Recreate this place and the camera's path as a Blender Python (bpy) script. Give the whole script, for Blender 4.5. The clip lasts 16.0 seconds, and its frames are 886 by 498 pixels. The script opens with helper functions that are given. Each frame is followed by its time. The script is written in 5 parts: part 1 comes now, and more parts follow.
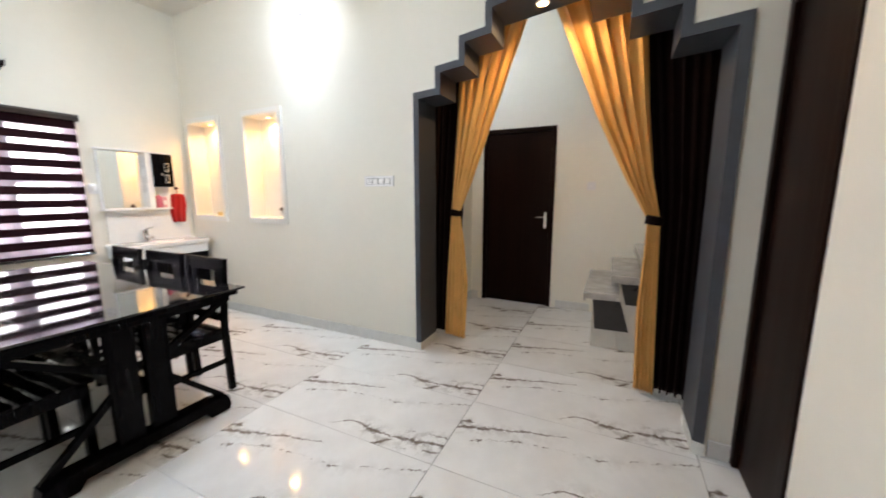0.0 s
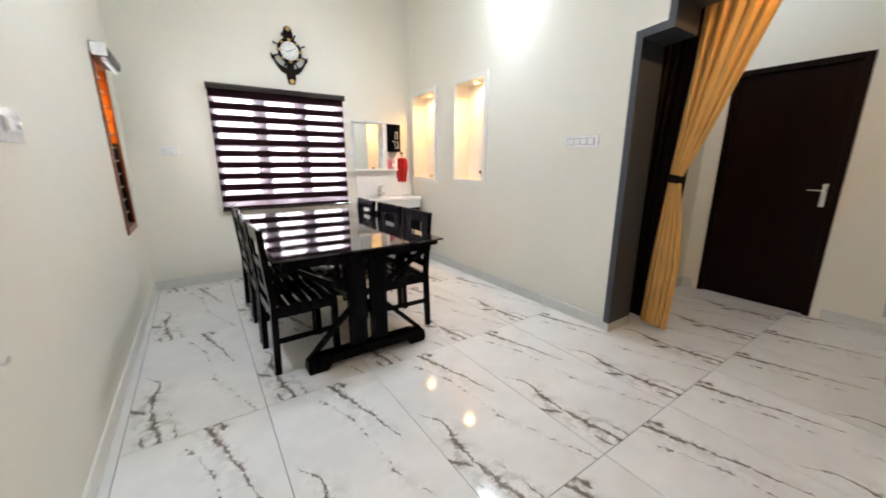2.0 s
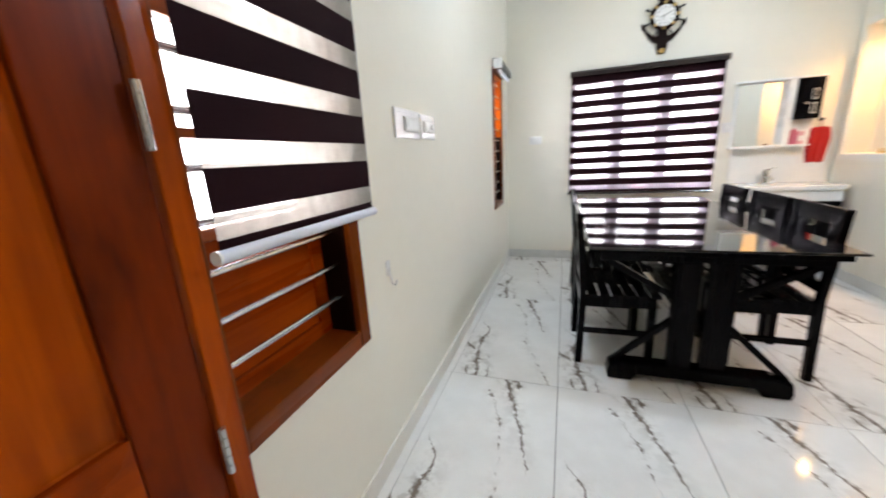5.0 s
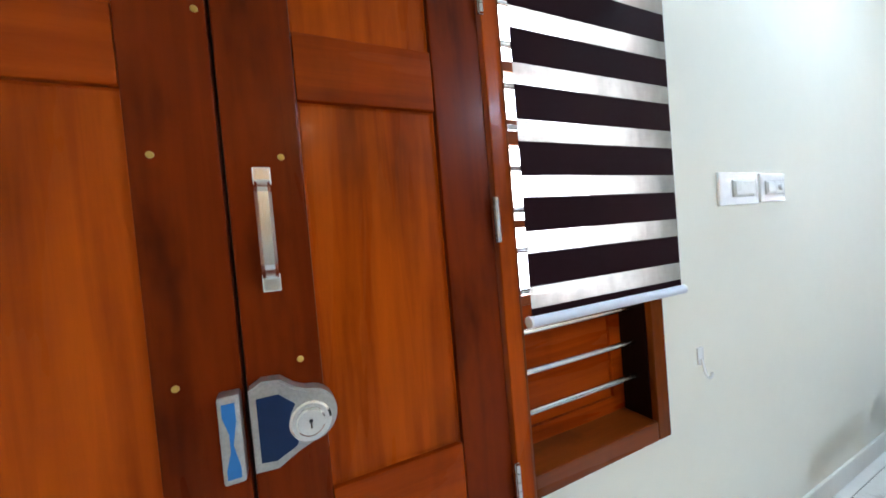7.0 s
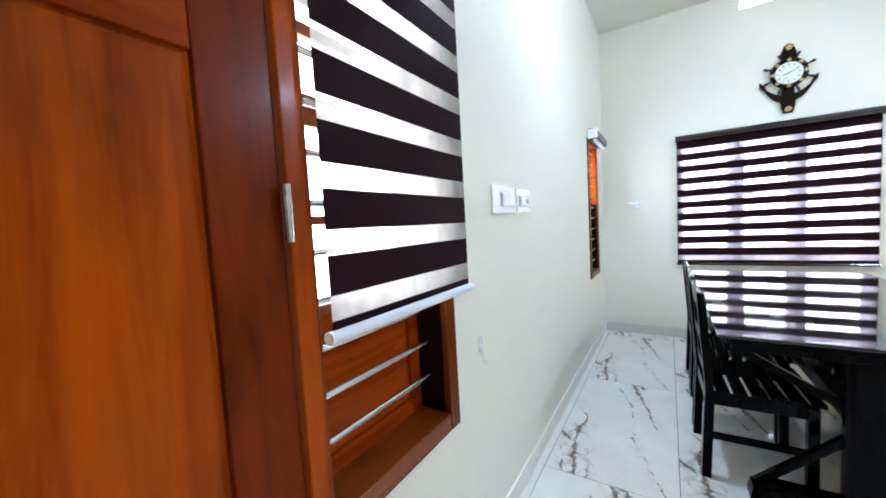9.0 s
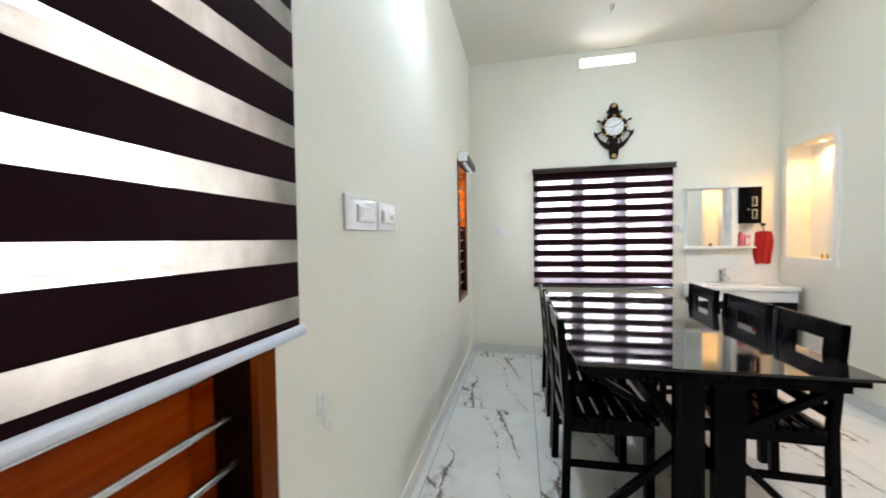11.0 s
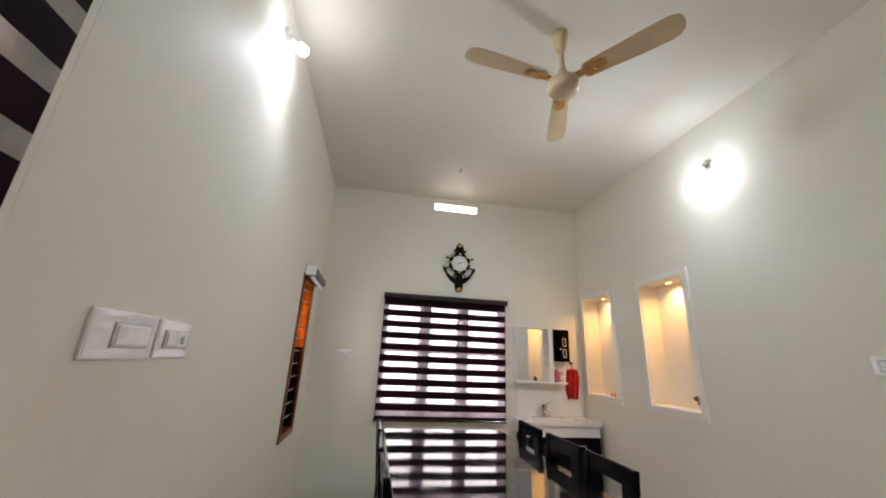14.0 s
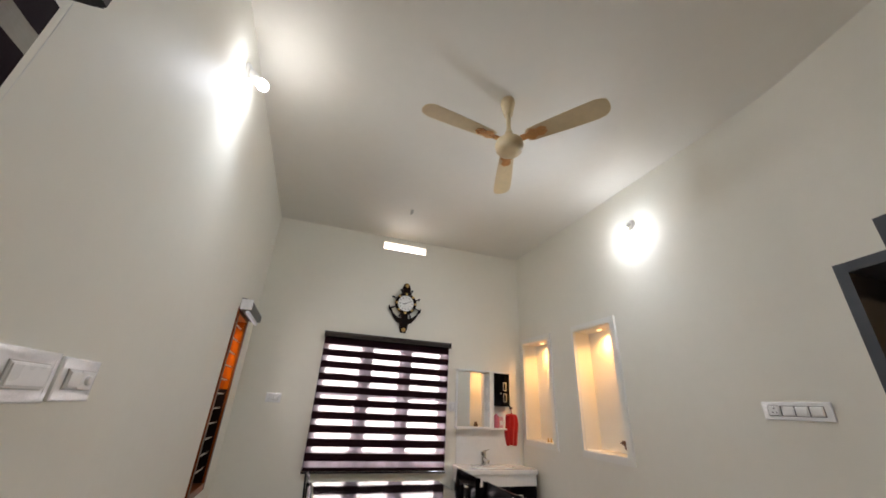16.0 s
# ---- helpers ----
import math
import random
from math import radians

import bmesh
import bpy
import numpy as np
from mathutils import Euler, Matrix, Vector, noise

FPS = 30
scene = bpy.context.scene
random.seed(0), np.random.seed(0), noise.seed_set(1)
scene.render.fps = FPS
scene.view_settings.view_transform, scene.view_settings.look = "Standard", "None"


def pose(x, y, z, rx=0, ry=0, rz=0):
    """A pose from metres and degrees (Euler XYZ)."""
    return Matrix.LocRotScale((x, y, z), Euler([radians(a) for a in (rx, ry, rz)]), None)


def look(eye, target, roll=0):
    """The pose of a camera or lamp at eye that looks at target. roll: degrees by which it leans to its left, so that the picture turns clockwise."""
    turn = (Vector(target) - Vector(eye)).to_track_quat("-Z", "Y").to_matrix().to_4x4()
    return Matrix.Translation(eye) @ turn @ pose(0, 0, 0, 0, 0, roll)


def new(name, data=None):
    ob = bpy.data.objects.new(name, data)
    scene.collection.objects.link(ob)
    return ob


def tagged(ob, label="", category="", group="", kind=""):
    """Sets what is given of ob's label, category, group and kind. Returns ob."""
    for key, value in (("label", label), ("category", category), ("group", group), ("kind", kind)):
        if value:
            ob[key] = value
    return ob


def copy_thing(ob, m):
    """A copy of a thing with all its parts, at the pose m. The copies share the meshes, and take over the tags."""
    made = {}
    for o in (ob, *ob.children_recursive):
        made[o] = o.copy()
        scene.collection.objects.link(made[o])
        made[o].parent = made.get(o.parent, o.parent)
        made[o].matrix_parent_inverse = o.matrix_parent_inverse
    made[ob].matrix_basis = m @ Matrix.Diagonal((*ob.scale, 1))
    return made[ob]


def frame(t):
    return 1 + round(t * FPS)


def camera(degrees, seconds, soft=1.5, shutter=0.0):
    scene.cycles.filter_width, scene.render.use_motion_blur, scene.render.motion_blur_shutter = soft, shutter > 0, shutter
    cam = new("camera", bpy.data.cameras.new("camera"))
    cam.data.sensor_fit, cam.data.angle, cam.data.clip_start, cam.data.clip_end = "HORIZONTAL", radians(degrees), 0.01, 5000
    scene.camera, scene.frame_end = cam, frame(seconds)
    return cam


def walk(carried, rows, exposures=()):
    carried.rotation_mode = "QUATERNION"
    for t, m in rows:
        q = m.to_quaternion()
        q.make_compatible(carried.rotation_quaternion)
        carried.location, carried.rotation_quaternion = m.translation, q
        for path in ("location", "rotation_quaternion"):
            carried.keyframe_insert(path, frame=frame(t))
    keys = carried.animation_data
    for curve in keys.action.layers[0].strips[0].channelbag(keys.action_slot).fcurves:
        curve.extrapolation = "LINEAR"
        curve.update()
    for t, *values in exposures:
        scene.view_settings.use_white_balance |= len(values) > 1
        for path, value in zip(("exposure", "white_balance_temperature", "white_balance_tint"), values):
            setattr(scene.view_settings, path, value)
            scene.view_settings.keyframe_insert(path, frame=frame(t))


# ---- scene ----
import functools

cam = camera(102.4, 16.0, soft=1.7, shutter=0.5)
PATH = [
    (0, (0.455, 0.326, 1.35), (2.239, 1.174, 1.042), -0.1),
    (0.5, (0.47, 0.323, 1.336), (2.125, 1.391, 0.989), 0.1),
    (1, (0.474, 0.342, 1.321), (2.001, 1.575, 0.937), 0.2),
    (1.5, (0.494, 0.355, 1.304), (1.796, 1.812, 0.879), 0.3),
    (2, (0.503, 0.363, 1.294), (1.598, 1.969, 0.821), 0.1),
    (2.5, (0.5, 0.376, 1.282), (1.409, 2.085, 0.78), 0.3),
    (3, (0.5, 0.368, 1.27), (1.232, 2.16, 0.765), -0.5),
    (5.5, (0.713, 0.489, 1.262), (-0.332, 2.124, 0.78), -4.3),
    (6, (0.734, 0.443, 1.277), (-0.657, 1.821, 0.872), -5.5),
    (6.5, (0.735, 0.433, 1.294), (-0.876, 1.6, 1.088), -6.3),
    (7, (0.74, 0.417, 1.318), (-1.071, 1.263, 1.266), -4.9),
    (7.5, (0.724, 0.427, 1.32), (-0.947, 1.523, 1.232), -4.3),
    (8, (0.707, 0.444, 1.319), (-0.75, 1.809, 1.204), -4.1),
    (8.5, (0.659, 0.469, 1.318), (-0.554, 2.054, 1.195), -3.3),
    (9, (0.624, 0.487, 1.317), (-0.445, 2.172, 1.182), -3.2),
    (11.5, (0.574, 0.839, 1.317), (0.318, 2.823, 1.325), 0.5),
    (12, (0.593, 0.856, 1.335), (0.484, 2.846, 1.499), 1.8),
    (12.5, (0.61, 0.856, 1.353), (0.596, 2.833, 1.651), 2.2),
    (13, (0.645, 0.895, 1.361), (0.691, 2.857, 1.744), 3.7),
    (13.5, (0.662, 0.909, 1.379), (0.829, 2.834, 1.895), 3.6),
    (14, (0.655, 0.905, 1.393), (0.975, 2.789, 1.983), 2.7),
    (14.5, (0.643, 0.889, 1.4), (1.104, 2.708, 2.092), 2.5),
    (15, (0.663, 0.865, 1.402), (1.199, 2.64, 2.151), 2.4),
    (15.5, (0.627, 0.861, 1.396), (1.203, 2.609, 2.178), 2.5),
    (16, (0.645, 0.859, 1.393), (1.215, 2.597, 2.201), 2.9),
]
EXPOSURES = [(0.0, 0.86, 6950, 17), (1.2, 0.88, 6950, 16), (2.3, 0.74, 7150, 17), (4.0, 0.72, 7100, 17), (5.5, 0.96, 6750, 14), (6.3, 1.14, 6550, 13), (7.0, 1.12, 5950, 9), (9.0, 1.12, 5900, 8), (11.5, 0.58, 6950, 12), (12.5, 0.29, 7250, 15), (14.0, -0.20, 7600, 20), (16.0, -0.23, 7650, 21)]
walk(cam, [(t, look(eye, target, roll)) for t, eye, target, roll in PATH], EXPOSURES)

# ---- light ----
W, YB, YF, H = 3.05, 4.9, -0.3, 3.3      # room: x 0..W, y YF..YB, ceiling H
XH, YH0, YH1 = 4.74, -1.9, 1.95          # hall behind the arch
TAU = 2 * math.pi

world = bpy.data.worlds.new("sky")
scene.world = world
world.use_nodes = True
_wn = world.node_tree.nodes
_sky = _wn.new("ShaderNodeTexSky")
_sky.sky_type = 'NISHITA'
_sky.sun_disc = False
_sky.sun_elevation, _sky.sun_rotation = radians(55), radians(200)
world.node_tree.links.new(_sky.outputs[0], _wn["Background"].inputs[0])
_wn["Background"].inputs[1].default_value = 0.15


def area(name, m, sx, sy, power, colour=(1, 1, 1)):
    d = bpy.data.lights.new(name, 'AREA')
    d.shape, d.size, d.size_y, d.energy, d.color = 'RECTANGLE', sx, sy, power, colour
    ob = new(name, d)
    ob.matrix_world = m
    return ob


def bulb_light(name, place, power, colour, radius=0.03):
    d = bpy.data.lights.new(name, 'POINT')
    d.energy, d.color, d.shadow_soft_size = power, colour, radius
    ob = new(name, d)
    ob.location = place
    return ob


def spot_light(name, m, power, colour, degrees, radius=0.015, blend=0.6):
    d = bpy.data.lights.new(name, 'SPOT')
    d.energy, d.color, d.spot_size, d.spot_blend, d.shadow_soft_size = power, colour, radians(degrees), blend, radius
    ob = new(name, d)
    ob.matrix_world = m
    return ob


DAY = (0.93, 0.96, 1.0)
area("window_daylight_back", look((1.41, 5.3, 1.45), (1.41, 4.9, 1.45)), 2.4, 2.2, 185, DAY)
area("window_daylight_side", look((-1.5, 2.8, 1.9), (0, 2.8, 1.9)), 5.6, 3.8, 500, DAY)
area("ventilator_daylight", look((1.475, 5.35, 2.98), (1.475, 4.75, 3.32)), 0.7, 0.45, 40, DAY)
COOL, WARM = (0.62, 0.80, 1.0), (1.0, 0.55, 0.19)
bulb_light("bulb_light_side", (0.135, 2.60, 2.965), 2.5, COOL, 0.035)
spot_light("bulb_glow_side", look((0.135, 2.60, 2.965), (-0.5, 2.60, 2.93)), 4, COOL, 152, 0.035, 0.5)
spot_light("bulb_beam_side", look((0.135, 2.60, 2.96), (1.0, 2.60, 1.9)), 50, COOL, 170, 0.09, 0.9)
bulb_light("bulb_light_niche_wall", (W - 0.135, 2.95, 2.82), 6.5, COOL, 0.035)
spot_light("bulb_beam_niche_wall", look((W - 0.135, 2.95, 2.82), (W - 1.2, 2.95, 2.1)), 58, COOL, 172, 0.09, 0.8)
bulb_light("bulb_light_hall", (3.75, YH1 - 0.135, 2.82), 9, COOL, 0.035)
for _y in (3.58, 4.54):
    spot_light("niche_spot_light", look((W + 0.09, _y, 2.115), (W + 0.09, _y, 1.0)), 20, WARM, 150, 0.02, 1.0)
spot_light("arch_spot_light", look((2.945, 0.81, 2.505), (2.945, 0.81, 0)), 15, (1.0, 0.66, 0.33), 172, 0.03, 0.4)

# ---- materials ----


class Nodes:
    """A small helper that writes node materials."""

    def __init__(self, name):
        self.mat = bpy.data.materials.new(name)
        self.mat.use_nodes = True
        self.tree = self.mat.node_tree
        self.bsdf = self.tree.nodes["Principled BSDF"]
        self.out = self.tree.nodes["Material Output"]

    def add(self, kind, **props):
        n = self.tree.nodes.new(kind)
        for k, v in props.items():
            if k == "op":
                n.operation = v
            elif k == "blend":
                n.blend_type = v
            elif k == "clamp":
                n.use_clamp = v
        return n

    def link(self, a, b):
        self.tree.links.new(a, b)

    def put(self, socket, v):
        if isinstance(v, bpy.types.NodeSocket):
            self.link(v, socket)
        else:
            socket.default_value = v

    def math(self, op, a, b=0.0, c=None, clamp=False):
        n = self.add("ShaderNodeMath", op=op, clamp=clamp)
        self.put(n.inputs[0], a)
        self.put(n.inputs[1], b)
        if c is not None:
            self.put(n.inputs[2], c)
        return n.outputs[0]

    def coords(self, scale=(1, 1, 1), which="Object", offset=None):
        t = self.add("ShaderNodeTexCoord")
        m = self.add("ShaderNodeMapping")
        self.link(t.outputs[which], m.inputs[0])
        m.inputs["Scale"].default_value = scale
        if offset is not None:
            self.put(m.inputs["Location"], offset)
        return m.outputs[0]

    def noise(self, vec, scale, detail=4.0, rough=0.55, warp=0.0):
        n = self.add("ShaderNodeTexNoise")
        self.link(vec, n.inputs["Vector"])
        n.inputs["Scale"].default_value, n.inputs["Detail"].default_value = scale, detail
        n.inputs["Roughness"].default_value, n.inputs["Distortion"].default_value = rough, warp
        return n.outputs[0]

    def ramp(self, fac, *stops):
        r = self.add("ShaderNodeValToRGB")
        self.put(r.inputs[0], fac)
        e = r.color_ramp.elements
        while len(e) < len(stops):
            e.new(0.5)
        for el, (p, c) in zip(e, stops):
            el.position = p
            el.color = c if len(c) == 4 else (*c, 1)
        return r.outputs[0]

    def mix(self, fac, a, b, blend="MIX"):
        n = self.add("ShaderNodeMixRGB", blend=blend)
        self.put(n.inputs[0], fac)
        for s, v in ((n.inputs[1], a), (n.inputs[2], b)):
            self.put(s, v if isinstance(v, bpy.types.NodeSocket) else (*v, 1))
        return n.outputs[0]

    def bump(self, height, strength=0.2, distance=0.01):
        b = self.add("ShaderNodeBump")
        self.put(b.inputs["Height"], height)
        b.inputs["Strength"].default_value, b.inputs["Distance"].default_value = strength, distance
        self.link(b.outputs[0], self.bsdf.inputs["Normal"])

    def base(self, colour=None, rough=None, metal=None, **more):
        for key, v in (("Base Color", colour), ("Roughness", rough), ("Metallic", metal), *more.items()):
            if v is None:
                continue
            if isinstance(v, tuple) and len(v) == 3:
                v = (*v, 1)
            self.put(self.bsdf.inputs[key.replace("_", " ")], v)
        return self.mat


def plain(name, colour, rough=0.5, metal=0.0, vary=0.12, scale=30.0, bump=0.05, **more):
    """A surface with fine grain and slow wear."""
    n = Nodes(name)
    v = n.coords()
    fine, slow = n.noise(v, scale, 5), n.noise(v, scale / 9, 3)
    f = n.math('ADD', n.math('MULTIPLY', fine, 0.5), n.math('MULTIPLY', slow, 0.5))
    lo, hi = (tuple(max(0, min(1, c * k)) for c in colour) for k in (1 - vary, 1 + vary))
    n.base(n.ramp(f, (0.3, lo), (0.7, hi)), n.math('ADD', n.math('MULTIPLY', slow, 0.14), rough - 0.07, clamp=True), metal, **more)
    if bump:
        n.bump(fine, bump, 0.004)
    return n.mat


def wall_paint(name, colour):
    n = Nodes(name)
    v = n.coords()
    fine, mid, slow = n.noise(v, 160, 3), n.noise(v, 14, 5), n.noise(v, 1.3, 4)
    c = n.ramp(n.math('ADD', n.math('MULTIPLY', mid, 0.35), n.math('MULTIPLY', slow, 0.65)),
               (0.3, tuple(c * 0.955 for c in colour)), (0.7, colour))
    n.base(c, n.math('ADD', n.math('MULTIPLY', slow, 0.2), 0.5), Specular_IOR_Level=0.2)
    n.bump(n.math('ADD', n.math('MULTIPLY', fine, 0.4), mid), 0.12, 0.003)
    return n.mat


def wood(name, dark, light, axis=2, rough=0.28, grain=26.0, coat=0.35, spec=0.5, stain=0.0):
    """Varnished timber, its grain along one axis."""
    n = Nodes(name)
    info = n.add("ShaderNodeObjectInfo")
    shift = n.add("ShaderNodeCombineXYZ")
    r = n.math('MULTIPLY', info.outputs["Random"], 7.0)
    for s in shift.inputs:
        n.link(r, s)
    sc = [1.0, 1.0, 1.0]
    sc[axis] = 0.06
    v = n.coords(tuple(sc), offset=shift.outputs[0])
    g1 = n.noise(v, grain, 6, 0.6, 0.6)
    sc[axis] = 0.18
    g2 = n.noise(n.coords(tuple(sc), offset=shift.outputs[0]), grain / 7, 4, 0.55, 1.0)
    f = n.math('ADD', n.math('MULTIPLY', g1, 0.5), n.math('MULTIPLY', g2, 0.5))
    streak = n.ramp(g1, (0.62, (0, 0, 0)), (0.78, (1, 1, 1)))
    c = n.ramp(f, (0.32, dark), (0.66, light))
    c = n.mix(n.math('MULTIPLY', streak, 0.35), c, tuple(x * 0.35 for x in dark))
    if stain:
        blot = n.ramp(n.noise(n.coords((1.6, 1.6, 0.55), offset=shift.outputs[0]), 3.2, 4, 0.6), (0.52, (0, 0, 0)), (0.72, (1, 1, 1)))
        c = n.mix(n.math('MULTIPLY', blot, stain), c, tuple(x * 0.18 for x in dark))
    n.base(c, n.math('ADD', n.math('MULTIPLY', g2, 0.22), rough - 0.1, clamp=True), 0.0, Coat_Weight=coat, Coat_Roughness=0.12, Specular_IOR_Level=spec)
    n.bump(g1, 0.08, 0.002)
    return n.mat


def marble_tile(name):
    """Polished white marble print: every tile carries the same brown-grey veins, drawn as curves along its length."""
    n = Nodes(name)
    tc = n.add("ShaderNodeTexCoord")
    sep = n.add("ShaderNodeSeparateXYZ")
    obj = tc.outputs["Object"]
    n.link(obj, sep.inputs[0])
    u = n.math('DIVIDE', sep.outputs[0], 0.61)
    v = n.math('DIVIDE', sep.outputs[1], -1.22)
    wob = n.math('ADD', n.math('MULTIPLY', n.math('SUBTRACT', n.noise(obj, 9, 4, 0.6), 0.5), 0.11),
                 n.math('MULTIPLY', n.math('SUBTRACT', n.noise(obj, 42, 4, 0.65), 0.5), 0.05))
    grit = n.ramp(n.noise(obj, 30, 6, 0.7), (0.36, (0.12, 0.12, 0.12)), (0.62, (1, 1, 1)))
    cloud = n.ramp(n.noise(obj, 15, 5, 0.7), (0.46, (0, 0, 0)), (0.57, (1, 1, 1)))
    broken = n.ramp(n.noise(obj, 11, 3, 0.6), (0.47, (0, 0, 0)), (0.55, (1, 1, 1)))

    def curve(points):
        c = n.add("ShaderNodeFloatCurve")
        n.link(v, c.inputs["Value"])
        pts = c.mapping.curves[0].points
        while len(pts) < len(points):
            pts.new(0.5, 0.5)
        for p, (a, b) in zip(pts, points):
            p.location = (a, b)
        c.mapping.update()
        return c.outputs[0]

    def vein(path, widths, width, soft, breaks=False):
        d = n.math('ABSOLUTE', n.math('SUBTRACT', u, n.math('ADD', curve(path), wob)))
        w = curve(widths)
        core = n.math('MULTIPLY', n.math('MULTIPLY', w, grit), width * 1.25)
        line = n.math('SUBTRACT', 1.25, n.math('DIVIDE', d, n.math('ADD', core, 0.0008)), clamp=True)
        line = n.math('MULTIPLY', line, n.math('MULTIPLY', w, 6.0, clamp=True))
        if breaks:
            line = n.math('MULTIPLY', line, broken)
        halo = n.math('MULTIPLY', n.math('SUBTRACT', 1.0, n.math('DIVIDE', d, soft), clamp=True), n.math('MULTIPLY', w, cloud))
        return line, halo

    veins = [
        vein([(0, 0.53), (0.12, 0.62), (0.27, 0.71), (0.42, 0.79), (1, 0.95)], [(0, 1), (0.1, 0.85), (0.3, 0.5), (0.46, 0.25), (0.54, 0), (1, 0)], 0.036, 0.11),
        vein([(0, 0.63), (0.06, 0.67), (0.12, 0.69), (1, 0.9)], [(0, 1), (0.04, 0.8), (0.09, 0), (1, 0)], 0.040, 0.09),
        vein([(0, 0.0), (0.40, 0.06), (0.50, 0.17), (0.57, 0.19), (0.66, 0.14), (0.80, 0.17), (0.92, 0.21), (1, 0.25)],
             [(0, 0), (0.38, 0), (0.46, 0.2), (0.57, 0.45), (0.64, 0.8), (0.74, 0.4), (0.86, 0.9), (0.93, 0.7), (1, 1)], 0.042, 0.18),
        vein([(0, 0), (0.66, -0.02), (0.72, 0.04), (0.78, 0.13), (1, 0.2)], [(0, 0), (0.66, 0), (0.70, 0.9), (0.75, 0.6), (0.79, 0), (1, 0)], 0.036, 0.13),
        vein([(0, 0.36), (0.10, 0.42), (0.20, 0.50), (0.30, 0.57), (0.45, 0.62), (0.62, 0.63), (0.76, 0.74), (1, 0.92)],
             [(0, 0), (0.08, 0.0), (0.12, 0.35), (0.22, 0.12), (0.32, 0.35), (0.45, 0.1), (0.64, 0.3), (0.8, 0.15), (0.95, 0.3), (1, 0.1)], 0.05, 0.12, True),
        vein([(0, 0), (0.78, 0.04), (1, 0.15)], [(0, 0), (0.76, 0), (0.84, 0.3), (1, 0.5)], 0.034, 0.10, True),
        vein([(0, 0.2), (0.78, 0.26), (0.9, 0.33), (1, 0.34)], [(0, 0), (0.74, 0), (0.82, 0.25), (0.94, 0.3), (1, 0.2)], 0.032, 0.10, True),
    ]
    col = n.ramp(n.noise(obj, 3.2, 5, 0.6), (0.3, (0.75, 0.745, 0.725)), (0.62, (0.845, 0.845, 0.825)))
    for line, halo in veins:
        col = n.mix(n.math('MULTIPLY', halo, 0.95, clamp=True), col, (0.44, 0.42, 0.39))
    for line, halo in veins:
        col = n.mix(n.math('MULTIPLY', line, 0.88), col, (0.14, 0.10, 0.075))
    n.base(col, n.math('ADD', n.math('MULTIPLY', n.noise(obj, 2.0, 3), 0.06), 0.035), 0.0, Specular_IOR_Level=0.55)
    return n.mat


def sheer(name, colour, clear, weave=900.0):
    """Translucent woven fabric."""
    n = Nodes(name)
    v = n.coords((1, 1, 1))
    w = n.noise(n.coords((0.12, 0.12, 1)), 220, 2)
    blot = n.noise(n.coords((1, 1, 0.6)), 11, 4)
    c = n.ramp(n.math('ADD', n.math('MULTIPLY', w, 0.12), n.math('MULTIPLY', blot, 0.88)), (0.36, tuple(x * 0.66 for x in colour)), (0.7, colour))
    dif, tra, cl = n.add("ShaderNodeBsdfDiffuse"), n.add("ShaderNodeBsdfTranslucent"), n.add("ShaderNodeBsdfTransparent")
    for s in (dif, tra):
        n.link(c, s.inputs[0])
    m1, m2 = n.add("ShaderNodeMixShader"), n.add("ShaderNodeMixShader")
    m1.inputs[0].default_value = 0.55
    n.link(dif.outputs[0], m1.inputs[1])
    n.link(tra.outputs[0], m1.inputs[2])
    m2.inputs[0].default_value = clear
    n.link(m1.outputs[0], m2.inputs[1])
    n.link(cl.outputs[0], m2.inputs[2])
    n.link(m2.outputs[0], n.out.inputs[0])
    return n.mat


def fabric(name, colour, sheen=0.3, through_light=0.0, spec=0.3):
    n = Nodes(name)
    v = n.coords()
    weave = n.noise(n.coords((6, 6, 1)), 130, 3)
    slow = n.noise(v, 5, 4)
    c = n.ramp(n.math('ADD', n.math('MULTIPLY', weave, 0.4), n.math('MULTIPLY', slow, 0.6)), (0.3, tuple(x * 0.75 for x in colour)), (0.7, colour))
    n.base(c, 0.62, 0.0, Sheen_Weight=sheen, Sheen_Roughness=0.4, Specular_IOR_Level=spec)
    n.bump(weave, 0.15, 0.002)
    if through_light:
        tra, mx = n.add("ShaderNodeBsdfTranslucent"), n.add("ShaderNodeMixShader")
        n.link(c, tra.inputs[0])
        mx.inputs[0].default_value = through_light
        n.link(n.bsdf.outputs[0], mx.inputs[1])
        n.link(tra.outputs[0], mx.inputs[2])
        n.link(mx.outputs[0], n.out.inputs[0])
    return n.mat


def glass(name, rough=0.0, tint=(1, 1, 1)):
    n = Nodes(name)
    return n.base(tint, rough, 0.0, Transmission_Weight=1.0, IOR=1.45)


def glowing(name, colour, strength):
    n = Nodes(name)
    return n.base((0.9, 0.9, 0.88), 0.4, 0.0, Emission_Color=(*colour, 1), Emission_Strength=strength)


